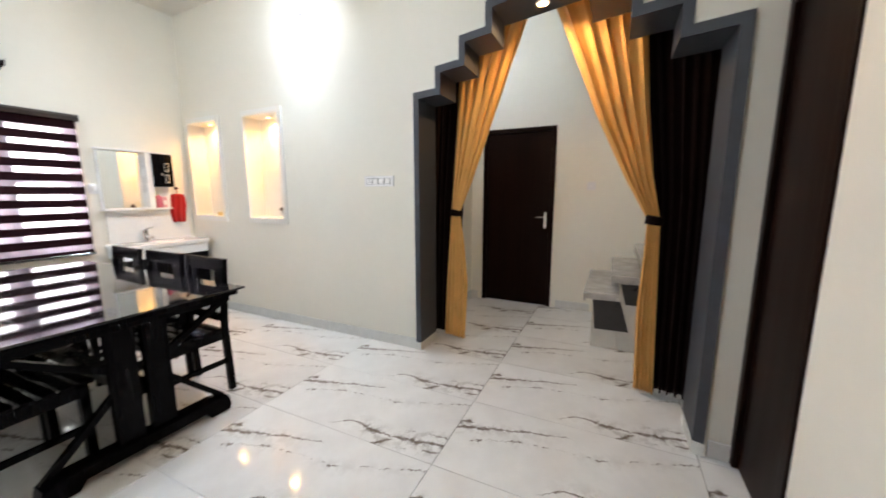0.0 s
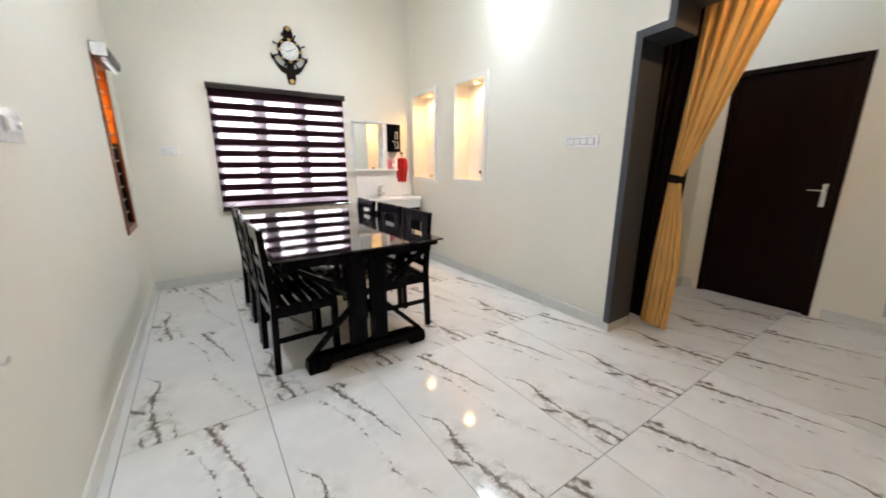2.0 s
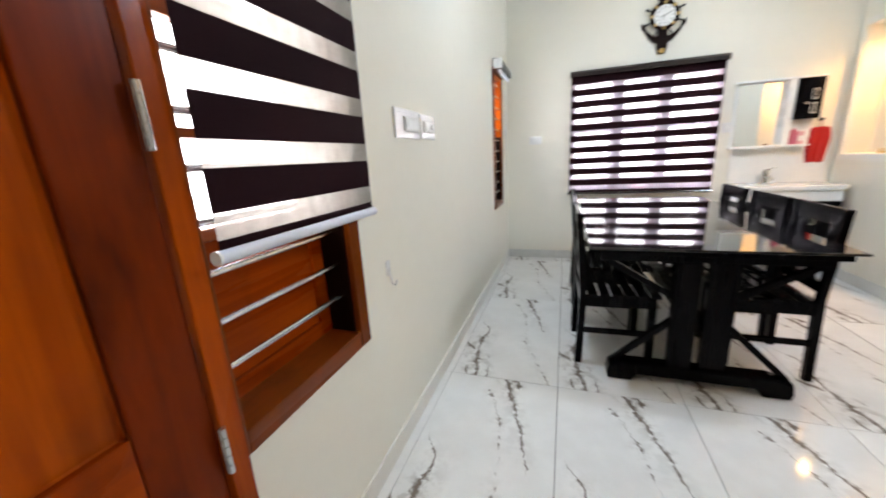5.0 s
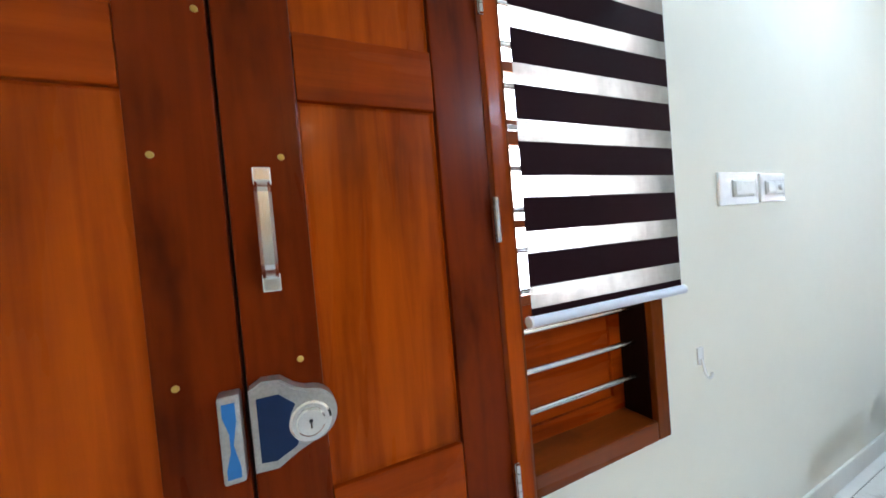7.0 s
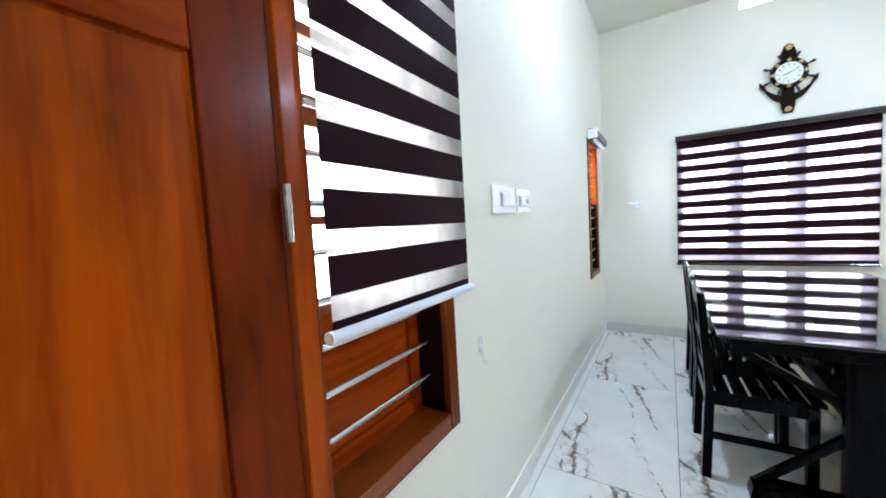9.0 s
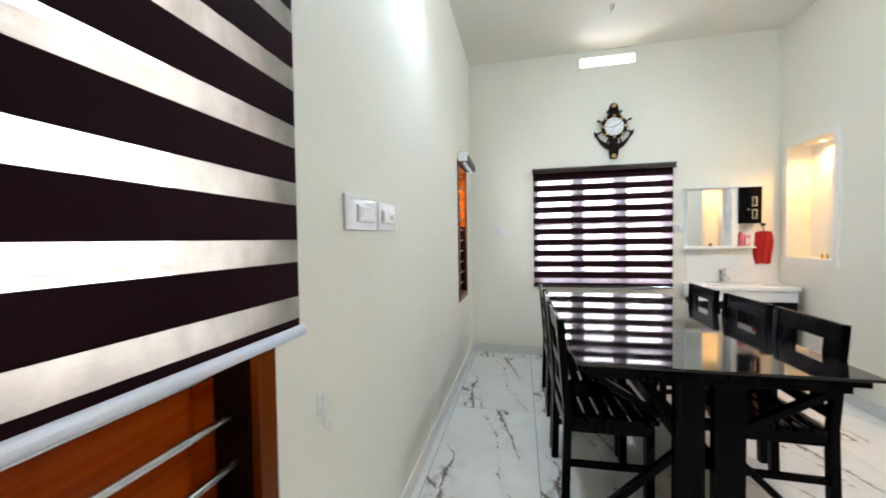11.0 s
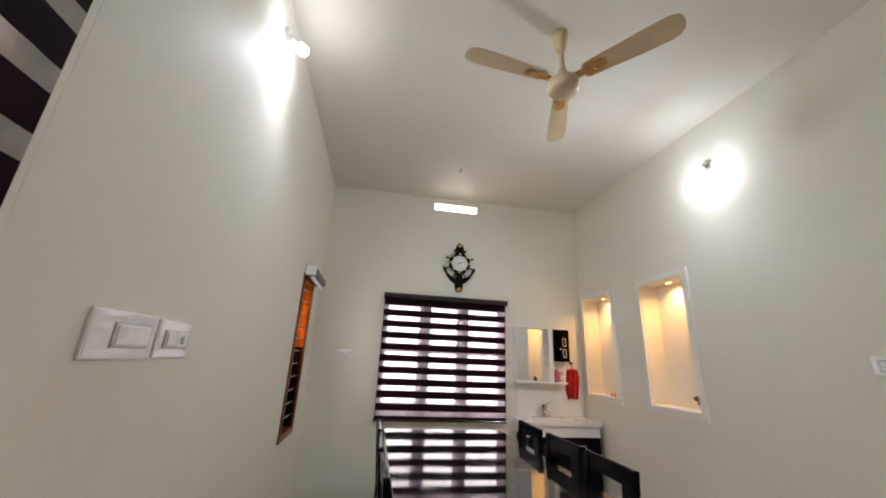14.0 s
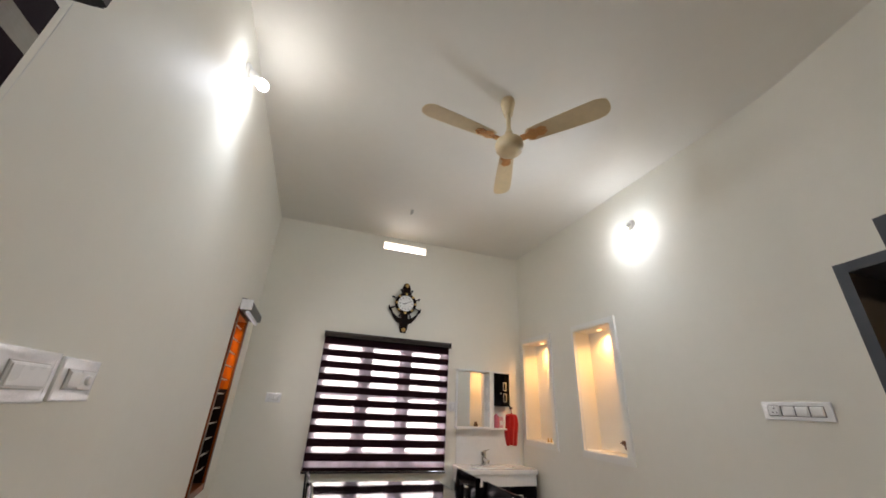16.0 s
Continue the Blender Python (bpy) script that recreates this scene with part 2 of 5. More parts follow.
M_WALL = wall_paint("cream_wall_paint", (0.865, 0.835, 0.735))
M_CEIL = wall_paint("ceiling_paint", (0.82, 0.79, 0.715))
M_TILE = marble_tile("marble_floor_tile")
M_GROUT = plain("grey_grout", (0.13, 0.12, 0.11), 0.8)
M_SKIRT = plain("pale_marble_skirting", (0.72, 0.72, 0.68), 0.25, vary=0.1, scale=14)
M_SKIRT_PALE = plain("cream_white_skirting", (0.83, 0.81, 0.74), 0.3, vary=0.05, scale=14)
M_STAIR = plain("grey_veined_stair_marble", (0.50, 0.48, 0.45), 0.25, vary=0.35, scale=9)
M_STAIR_SIDE = plain("cream_stair_plaster", (0.68, 0.66, 0.60), 0.6, vary=0.1, scale=12)
M_TEAK = wood("orange_teak_panel", (0.20, 0.022, 0.0008), (0.57, 0.098, 0.0018), coat=0.02, spec=0.08, stain=0.5)
M_TEAK_DARK = wood("red_brown_teak_stile", (0.10, 0.0108, 0.0011), (0.215, 0.027, 0.002), coat=0.02, spec=0.07, stain=0.9)
M_TEAK_RAIL = wood("red_brown_teak_rail", (0.19, 0.021, 0.0012), (0.43, 0.065, 0.002), axis=0, coat=0.02, spec=0.08, stain=0.45)
M_TEAK_FRAME = wood("window_teak_frame", (0.125, 0.023, 0.0025), (0.25, 0.054, 0.005), coat=0.04, spec=0.2, stain=0.4)
M_TEAK_SILL = wood("window_teak_sill", (0.125, 0.023, 0.0025), (0.25, 0.054, 0.005), axis=0, coat=0.04, spec=0.2, stain=0.6)
M_DOOR = wood("dark_brown_flush_door", (0.007, 0.0024, 0.0018), (0.014, 0.005, 0.003), rough=0.4, coat=0.0, spec=0.09)
M_BLACKWOOD = wood("black_lacquered_wood", (0.0012, 0.001, 0.0014), (0.003, 0.0026, 0.0034), rough=0.15, coat=0.0, spec=0.075)
M_BLACKGLASS = plain("black_glass_top", (0.008, 0.007, 0.008), 0.045, vary=0.2, bump=0.0, Specular_IOR_Level=0.62, Coat_Weight=0.25, Coat_Roughness=0.01)
M_CHARCOAL = plain("charcoal_paint", (0.050, 0.056, 0.068), 0.45, vary=0.12, scale=24)
M_GOLD = fabric("gold_curtain_cloth", (0.96, 0.56, 0.17), 0.25, 0.3)
M_BROWN = fabric("dark_brown_curtain_cloth", (0.010, 0.0032, 0.0024), 0.02, spec=0.08)
M_BAND = fabric("dark_brown_blind_band", (0.019, 0.006, 0.0085), 0.0, spec=0.04)
M_SHEER = sheer("white_blind_sheer", (0.46, 0.43, 0.39), 0.25)
M_SHEER_MAUVE = sheer("mauve_grey_blind_sheer", (0.35, 0.315, 0.37), 0.24)
M_STEEL = plain("brushed_steel", (0.62, 0.62, 0.60), 0.25, 1.0, vary=0.08, bump=0.0)
M_LOCK = plain("hammered_silver_enamel", (0.50, 0.49, 0.47), 0.36, 0.8, vary=0.22, scale=160, bump=0.3)
M_CHROME = plain("chrome", (0.78, 0.78, 0.77), 0.10, 1.0, vary=0.05, bump=0.0)
M_HANDLE = plain("polished_steel_handle", (0.86, 0.86, 0.84), 0.24, 1.0, vary=0.05, bump=0.0)
M_BRASS = plain("brass", (0.62, 0.42, 0.12), 0.3, 1.0, vary=0.15, bump=0.0)
M_GILT = plain("gilt_plastic", (0.66, 0.44, 0.16), 0.32, 0.7, vary=0.15, bump=0.0)
M_BLUE = plain("blue_enamel", (0.004, 0.022, 0.085), 0.3, 0.3, vary=0.15)
M_SKYBLUE = plain("light_blue_enamel", (0.04, 0.20, 0.55), 0.3, 0.3, vary=0.1)
M_WHITE = plain("white_plastic", (0.88, 0.88, 0.86), 0.28, vary=0.05, bump=0.0)
M_GLOSSWHITE = plain("white_ceramic", (0.84, 0.84, 0.82), 0.12, vary=0.04, bump=0.0, Coat_Weight=0.5)
M_CLEAR = plain("clear_switch_cover", (0.90, 0.90, 0.89), 0.14, vary=0.06, bump=0.7, scale=26, Coat_Weight=0.9, Coat_Roughness=0.05)
M_TUBE = plain("pale_blue_white_rail", (0.74, 0.77, 0.86), 0.35, vary=0.05)
M_GREY = plain("dark_brown_grey_plastic", (0.022, 0.018, 0.018), 0.35)
M_CASSETTE = plain("glossy_dark_brown_rail", (0.020, 0.012, 0.012), 0.16, vary=0.2, bump=0.0, Coat_Weight=0.5)
M_GAP = plain("pale_grey_gap_shade", (0.42, 0.41, 0.39), 0.5, vary=0.05, bump=0.0)
M_GAP_DARK = plain("grey_shadow_gap", (0.10, 0.095, 0.09), 0.5, vary=0.05, bump=0.0)
M_COPPER = plain("copper_gilt", (0.66, 0.36, 0.16), 0.28, 0.8, vary=0.15, bump=0.0)
M_FAN = plain("champagne_fan_enamel", (0.72, 0.57, 0.35), 0.3, 0.0, vary=0.08, bump=0.0)
M_NICHE = wall_paint("niche_white_paint", (0.89, 0.86, 0.77))
M_NICHE_FRAME = wall_paint("niche_frame_paint", (0.89, 0.87, 0.80))
M_GLASS = glass("window_glass")
M_MIRROR = plain("mirror", (0.92, 0.93, 0.92), 0.01, 1.0, vary=0.0, bump=0.0)
M_RED = fabric("red_towel_cloth", (0.46, 0.007, 0.007), 0.35)
M_PINK = plain("pink_bottle", (0.62, 0.16, 0.22), 0.2, vary=0.1)
M_BLACK = plain("matte_black", (0.008, 0.008, 0.008), 0.5)
M_GRANITE = plain("black_granite", (0.035, 0.035, 0.035), 0.3, vary=0.3, scale=120)
M_BULB = glowing("lit_led_bulb", (0.95, 0.98, 1.0), 30)
M_SPOT = glowing("lit_warm_spot", (1.0, 0.60, 0.24), 9)
M_SPOT_ARCH = glowing("lit_arch_spot", (1.0, 0.55, 0.25), 22)
M_EARTH = plain("bare_outdoor_ground", (0.22, 0.19, 0.15), 0.9, scale=3)

# ---- building helpers ----


def part(name, bm, material, parent=None, label="", smooth=False):
    """Link a bmesh as one mesh object under a thing or a part."""
    me = bpy.data.meshes.new(name)
    bm.normal_update()
    if smooth:
        for f in bm.faces:
            f.smooth = True
    bm.to_mesh(me)
    bm.free()
    me.materials.append(material)
    ob = new(name, me)
    if parent is not None:
        ob.parent = parent
    if label:
        ob["label"] = label
    return ob


def thing(name, m, label, category, group="", kind=""):
    ob = new(name)
    ob.empty_display_size = 0.1
    ob.matrix_basis = m
    return tagged(ob, label, category, group, kind)


def B():
    return bmesh.new()


def box(bm, x0, x1, y0, y1, z0, z1, bevel=0.0, m=None, seg=2):
    r = bmesh.ops.create_cube(bm, size=1.0)
    vs = r["verts"]
    mat = Matrix.Translation(((x0 + x1) / 2, (y0 + y1) / 2, (z0 + z1) / 2)) @ Matrix.Diagonal((x1 - x0, y1 - y0, z1 - z0, 1))
    bmesh.ops.transform(bm, matrix=mat, verts=vs)
    if bevel:
        es = list({e for v in vs for e in v.link_edges})
        out = bmesh.ops.bevel(bm, geom=es, offset=bevel, segments=seg, affect='EDGES', profile=0.6)
        vs = list({v for f in out["faces"] for v in f.verts} | {v for v in vs if v.is_valid})
    if m is not None:
        bmesh.ops.transform(bm, matrix=m, verts=vs)
    return bm


def bar(bm, a, b, wide, deep, bevel=0.002, up=(0, 0, 1)):
    """A straight square-cut bar from a to b."""
    a, b = Vector(a), Vector(b)
    z = (b - a).normalized()
    x = Vector(up).cross(z)
    x = x.normalized() if x.length > 1e-4 else Vector((1, 0, 0))
    y = z.cross(x)
    m = Matrix((x, y, z)).transposed().to_4x4()
    m.translation = a
    return box(bm, -wide / 2, wide / 2, -deep / 2, deep / 2, 0, (b - a).length, bevel, m)


def rod(bm, a, b, r, seg=14, r2=None):
    a, b = Vector(a), Vector(b)
    q = (b - a).to_track_quat('Z', 'Y').to_matrix().to_4x4()
    q.translation = (a + b) / 2
    bmesh.ops.create_cone(bm, cap_ends=True, cap_tris=False, segments=seg, radius1=r, radius2=r if r2 is None else r2, depth=(b - a).length, matrix=q)
    return bm


def lathe(bm, profile, seg=28, m=None):
    """Turn a profile of (radius, height) round z."""
    rings = []
    for r, z in profile:
        rings.append([bm.verts.new((r * math.cos(TAU * i / seg), r * math.sin(TAU * i / seg), z)) for i in range(seg)])
    for a, b in zip(rings, rings[1:]):
        for i in range(seg):
            bm.faces.new((a[i], a[(i + 1) % seg], b[(i + 1) % seg], b[i]))
    bm.faces.new(list(reversed(rings[0])))
    bm.faces.new(rings[-1])
    if m is not None:
        bmesh.ops.transform(bm, matrix=m, verts=[v for r in rings for v in r])
    return bm


def ball(bm, c, r, sz=1.0, seg=16):
    bmesh.ops.create_uvsphere(bm, u_segments=seg, v_segments=seg // 2 + 2, radius=r, matrix=Matrix.Translation(c) @ Matrix.Diagonal((1, 1, sz, 1)))
    return bm


def plate(bm, outline, y0, y1, bevel=0.0):
    """A flat outline of (x, z) given a thickness from y0 to y1."""
    f = bm.faces.new([bm.verts.new((x, y0, z)) for x, z in outline])
    r = bmesh.ops.extrude_face_region(bm, geom=[f])
    vs = [v for v in r["geom"] if isinstance(v, bmesh.types.BMVert)]
    bmesh.ops.translate(bm, vec=(0, y1 - y0, 0), verts=vs)
    bmesh.ops.recalc_face_normals(bm, faces=bm.faces)
    if bevel:
        es = [e for e in bm.edges if all(abs(v.co.y - y0) < 1e-6 for v in e.verts)]
        bmesh.ops.bevel(bm, geom=es, offset=bevel, segments=2, affect='EDGES')
    return bm


def cells(xs, zs, solid, y0, y1):
    """A slab in the x-z plane, from y0 to y1, filled where solid(x, z) says so; openings get their reveals."""
    bm = B()
    xs, zs = sorted(set(xs)), sorted(set(zs))
    nx, nz = len(xs) - 1, len(zs) - 1
    on = [[solid((xs[i] + xs[i + 1]) / 2, (zs[j] + zs[j + 1]) / 2) for j in range(nz)] for i in range(nx)]
    vs = {}

    def v(i, y, j):
        k = (i, y, j)
        if k not in vs:
            vs[k] = bm.verts.new((xs[i], y, zs[j]))
        return vs[k]

    for i in range(nx):
        for j in range(nz):
            if not on[i][j]:
                continue
            bm.faces.new((v(i, y0, j), v(i + 1, y0, j), v(i + 1, y0, j + 1), v(i, y0, j + 1)))
            bm.faces.new((v(i, y1, j), v(i, y1, j + 1), v(i + 1, y1, j + 1), v(i + 1, y1, j)))
            for di, dj, a, b in ((-1, 0, (i, j), (i, j + 1)), (1, 0, (i + 1, j + 1), (i + 1, j)), (0, -1, (i + 1, j), (i, j)), (0, 1, (i, j + 1), (i + 1, j + 1))):
                ii, jj = i + di, j + dj
                if 0 <= ii < nx and 0 <= jj < nz and on[ii][jj]:
                    continue
                bm.faces.new((v(a[0], y0, a[1]), v(b[0], y0, b[1]), v(b[0], y1, b[1]), v(a[0], y1, a[1])))
    bmesh.ops.recalc_face_normals(bm, faces=bm.faces)
    return bm


def wall(name, m, x0, x1, z1, thick, holes, label, mat=None, z0=0.0):
    """A wall in its own frame: x along it, y into it, z up; holes are (x0, x1, z0, z1)."""
    xs, zs = [x0, x1], [z0, z1]
    for a, b, c, d in holes:
        xs += [a, b]
        zs += [max(c, z0), d]
    bm = cells(xs, zs, lambda x, z: not any(a < x < b and c < z < d for a, b, c, d in holes), 0, thick)
    ob = part(name, bm, mat or M_WALL)
    ob.matrix_basis = m
    return tagged(ob, label, "wall", kind="structure")


LEFT, BACK, RIGHT, FRONT = pose(0, 0, 0, 0, 0, 90), pose(0, YB, 0), pose(W, 0, 0, 0, 0, -90), pose(0, YF, 0, 0, 0, 180)


def on_left(y, z, out=0.0):
    return pose(out, y, z, 0, 0, 90)


def on_back(x, z, out=0.0):
    return pose(x, YB - out, z)


def on_right(y, z, out=0.0):
    return pose(W - out, y, z, 0, 0, -90)


# ---- large structure ----
DOOR_Y0, DOOR_Y1, DOOR_Z = -0.27, 0.955, 2.12       # main door opening in the left wall
WIN_Y0, WIN_Y1, WIN_Z0 = 0.955, 1.505, 0.635        # side window beside the main door
SW_Y0, SW_Y1, SW_Z0, SW_Z1 = 4.035, 4.53, 0.725, 2.05
BW = (0.71, 2.10, 0.80, 2.05)                       # back window
VENT = (1.20, 1.75, 3.13, 3.235)
NICHES = ((3.335, 3.845), (4.275, 4.80))
NZ0, NZ1, ND = 1.09, 2.145, 0.17
ARCH_C = 0.815
STEPS = [(0.99, 2.13), (0.775, 2.283), (0.56, 2.435), (0.35, 2.588)]   # half widths and heights of the stepped arch
AY0, AY1, ASKEW = -0.185, ARCH_C + 0.99, 0.255      # the archway wall runs askew, nearer to the room at its front end

BEND = 0.165


def askew(y, slope=ASKEW):
    """How far the archway wall stands into the room at y; the bend is rounded."""
    d, r = AY1 + BEND - max(AY0, y), 2 * BEND
    if d <= 0:
        return 0.0
    return -slope * (d * d / (2 * r) if d < r else d - BEND)


def set_askew(ob, centre=0.0):
    """Shear a wall part that was built flat in the wall's frame (x along it, y into it)."""
    for v in ob.data.vertices:
        v.co.y += askew(centre - v.co.x)
    return ob



def in_arch(y, z, shrink=0.0):
    return any(abs(y - ARCH_C) < hw - shrink and z < top - shrink for hw, top in STEPS)


wall("wall_left", LEFT, YF - 0.25, YB + 0.25, H, 0.22,
     [(DOOR_Y0, DOOR_Y1, -1, DOOR_Z), (WIN_Y0, WIN_Y1, WIN_Z0, DOOR_Z), (SW_Y0, SW_Y1, SW_Z0, SW_Z1)], "cream painted plaster wall with door and windows")
wall("wall_back", BACK, 0.0, W, H, 0.22, [BW, VENT], "cream painted plaster end wall with window and ventilator")
xs = [-YB, -YF, -AY0] + [-(AY1 + BEND - 0.033 * k) for k in range(1, 11)] + [-(ARCH_C + s * hw) for hw, _ in STEPS for s in (1, -1)] + [-v for n in NICHES for v in n]
zs = [0, H, NZ0, NZ1] + [t for _, t in STEPS]


def right_solid(x, z):
    if in_arch(-x, z):
        return False
    return not any(a < -x < b and NZ0 < z < NZ1 for a, b in NICHES)


AT = 0.27                                           # wall thickness at the archway
for name, deep, near_arch, label in (("wall_right", 0.25, False, "cream painted plaster wall with two lit niches"), ("wall_archway", AT, True, "cream painted plaster wall with a stepped archway")):
    xs_side = [x for x in xs if (x >= -1.97) == near_arch] + [-1.97]
    ob = part(name, cells(xs_side, zs, right_solid, 0, deep), M_WALL)
    if near_arch:
        set_askew(ob)
    ob.matrix_basis = RIGHT
    tagged(ob, label, "wall", kind="structure")
FD0, FD1 = 2.0, 2.548                                # dark door in the front wall
wall("wall_front", FRONT, -(W + AT), 0.0, H, 0.2, [(-FD1, -FD0, -1, 2.16)], "cream painted plaster wall with a dark door")
wall("wall_hall_back", pose(XH, 0, 0, 0, 0, -90), -YH1, -YH0, H, 0.2, [(-1.80, -0.945, -1, 2.1)], "pale plaster wall of the hall with a dark door")
wall("wall_hall_side", pose(0, YH1, 0), W + AT, XH + 0.2, H, 0.2, [], "pale plaster side wall of the hall")
wall("wall_hall_end", pose(0, YH0, 0, 0, 0, 180), -(XH + 0.2), -W, H, 0.2, [], "pale plaster end wall of the hall")
wall("wall_hall_front", pose(W, 0, 0, 0, 0, -90), -YF + 0.2, -YH0, H, 0.2, [], "pale plaster wall of the hall")
bm = B()
box(bm, -0.25, XH + 0.25, YH0 - 0.25, YB + 0.25, H, H + 0.15)
tagged(part("ceiling", bm, M_CEIL), "off-white painted plaster ceiling", "ceiling", kind="structure")
bm = B()
box(bm, -0.2, W + AT, YF - 0.19, YB + 0.19, -0.12, -0.006)
box(bm, W + AT, XH + 0.19, YH0 - 0.19, YH1 + 0.19, -0.12, -0.006)
box(bm, W, W + AT, YH0 - 0.19, YF - 0.19, -0.12, -0.006)
floor = tagged(part("floor", bm, M_GROUT), "floor of polished white marble-look tiles with dark veins", "floor", kind="structure")
bm = B()
bmesh.ops.create_grid(bm, x_segments=8, y_segments=8, size=120)
bmesh.ops.translate(bm, vec=(0, 0, -0.35), verts=bm.verts)
tagged(part("ground", bm, M_EARTH), "bare earth ground outside the house", "ground", kind="structure")

# skirting: pale marble strips a little proud of the walls
SK = 0.095


def skirting(name, a, b, m, mat=None):
    bm = B()
    box(bm, a, b, -0.011, 0, 0, SK, 0.003, seg=1)
    ob = part(name, bm, mat or M_SKIRT)
    ob.matrix_basis = m
    return tagged(ob, "pale grey marble skirting strip along the wall", "skirting", kind="structure")


skirting("baseboard_left", WIN_Y0 + 0.03, YB, LEFT, M_SKIRT_PALE)
skirting("baseboard_back", 0.012, W - 0.012, BACK)
set_askew(skirting("baseboard_right", -(YB - 0.012), -AY1 - 0.004, RIGHT))
skirting("baseboard_archway", -AY0 + 0.006, -YF - 0.012, pose(W + askew(AY0), 0, 0, 0, 0, -90))
skirting("baseboard_front_west", -FD0 + 0.06, 0, FRONT)
skirting("baseboard_hall", -0.88, -0.5, pose(XH, 0, 0, 0, 0, -90))
skirting("baseboard_hall_west", -YH1, -1.86, pose(XH, 0, 0, 0, 0, -90))
skirting("baseboard_hall_side", W + 0.25, XH - 0.012, pose(0, YH1, 0))

# stepped archway lining
arch = thing("archway_lining", on_right(ARCH_C, 0), "charcoal grey painted stepped archway lining", "archway", kind="structure")
FW = 0.05
xs = [s * (hw - d) for hw, _ in STEPS for s in (1, -1) for d in (0, FW)]
zs = [0.07] + [t - d for _, t in STEPS for d in (0, FW)]
part("lining", cells(xs, zs, lambda x, z: in_arch(ARCH_C - x, z) and not in_arch(ARCH_C - x, z, FW), -0.018, AT + 0.012), M_CHARCOAL, arch)
for s in (-1, 1):
    bm = B()
    x0, x1 = sorted((s * (0.99 - FW), s * 0.99))
    box(bm, x0 - 0.004, x1 + 0.004, -0.022, AT + 0.016, 0, 0.07, 0.003)
    part("plinth", bm, M_SKIRT, arch, "pale marble plinth")
for ob in arch.children:
    set_askew(ob, ARCH_C)

# ---- windows, blinds and doors ----


def zebra_blind(m, width, top, bottom, period, band, label, first, group="", rolled=False, end_cap=None, slim=1.0, sheer_cloth=None, tube=None):
    """A roller blind of dark bands and sheer stripes: two layers of cloth, a cassette and a bottom tube. Axes: x from 0, y into the wall."""
    b = thing("zebra_blind", m, label, "window blind", group)
    bm = B()
    prof = [(-0.105, 0.0), (-0.105, 0.05), (-0.085, 0.078), (-0.03, 0.085), (-0.012, 0.085), (-0.012, 0.0), (-0.03, -0.008), (-0.085, -0.008)]
    bmq = [bm.verts.new((-0.006, y, top + z * slim)) for y, z in prof]
    f = bm.faces.new(bmq)
    r = bmesh.ops.extrude_face_region(bm, geom=[f])
    bmesh.ops.translate(bm, vec=(width + 0.012, 0, 0), verts=[v for v in r["geom"] if isinstance(v, bmesh.types.BMVert)])
    bmesh.ops.recalc_face_normals(bm, faces=bm.faces)
    cas = part("cassette", bm, end_cap or M_GREY, b)
    for x in (-0.010, width + 0.004):
        bm = B()
        box(bm, x, x + 0.006, -0.10, -0.014, top - 0.004, top + 0.08 * slim, 0.002, seg=1)
        part("end_cap", bm, M_WHITE if rolled else M_GREY, cas)
    bm = B()
    rod(bm, (0.0, -0.055, top + 0.035 * slim), (width, -0.055, top + 0.035 * slim), 0.026 * slim, 18)
    part("roller", bm, M_BAND, b, smooth=False)
    if rolled:
        bm = B()
        box(bm, 0.0, width, -0.085, -0.06, top - 0.035, top - 0.010, 0.005)
        part("bottom_rail", bm, M_TUBE, b)
        return b
    # bands: front layer and a back layer just behind it
    z = first
    while z > bottom - 0.02:
        z0 = max(z - band, bottom + 0.012)
        if z > z0 and z0 < top:
            zt = min(z, top)
            bm = B()
            box(bm, 0, width, -0.0455, -0.044, z0, zt)
            part("dark_band", bm, M_BAND, b)
            zs0 = max(z0 - (period - band), bottom + 0.012)
            if z0 - zs0 > 0.004:
                bm = B()
                n = 36
                for i in range(n):
                    x0, x1 = width * i / n, width * (i + 1) / n
                    y = [-0.0450 + 0.0006 * math.sin(1.7 * k) for k in (i, i + 1)]
                    bm.faces.new([bm.verts.new(c) for c in ((x0, y[0], zs0), (x1, y[1], zs0), (x1, y[1], z0), (x0, y[0], z0))])
                part("sheer_stripe", bm, sheer_cloth or M_SHEER, b)
        z -= period
    bm = B()
    rod(bm, (-0.006, -0.045, bottom), (width + 0.006, -0.045, bottom), 0.0135, 20)
    part("bottom_tube", bm, tube or M_TUBE, b, smooth=False)
    for x in (-0.012, width + 0.006):
        bm = B()
        rod(bm, (x, -0.045, bottom), (x + 0.006, -0.045, bottom), 0.0145, 18)
        part("tube_cap", bm, M_WHITE, b)
    return b


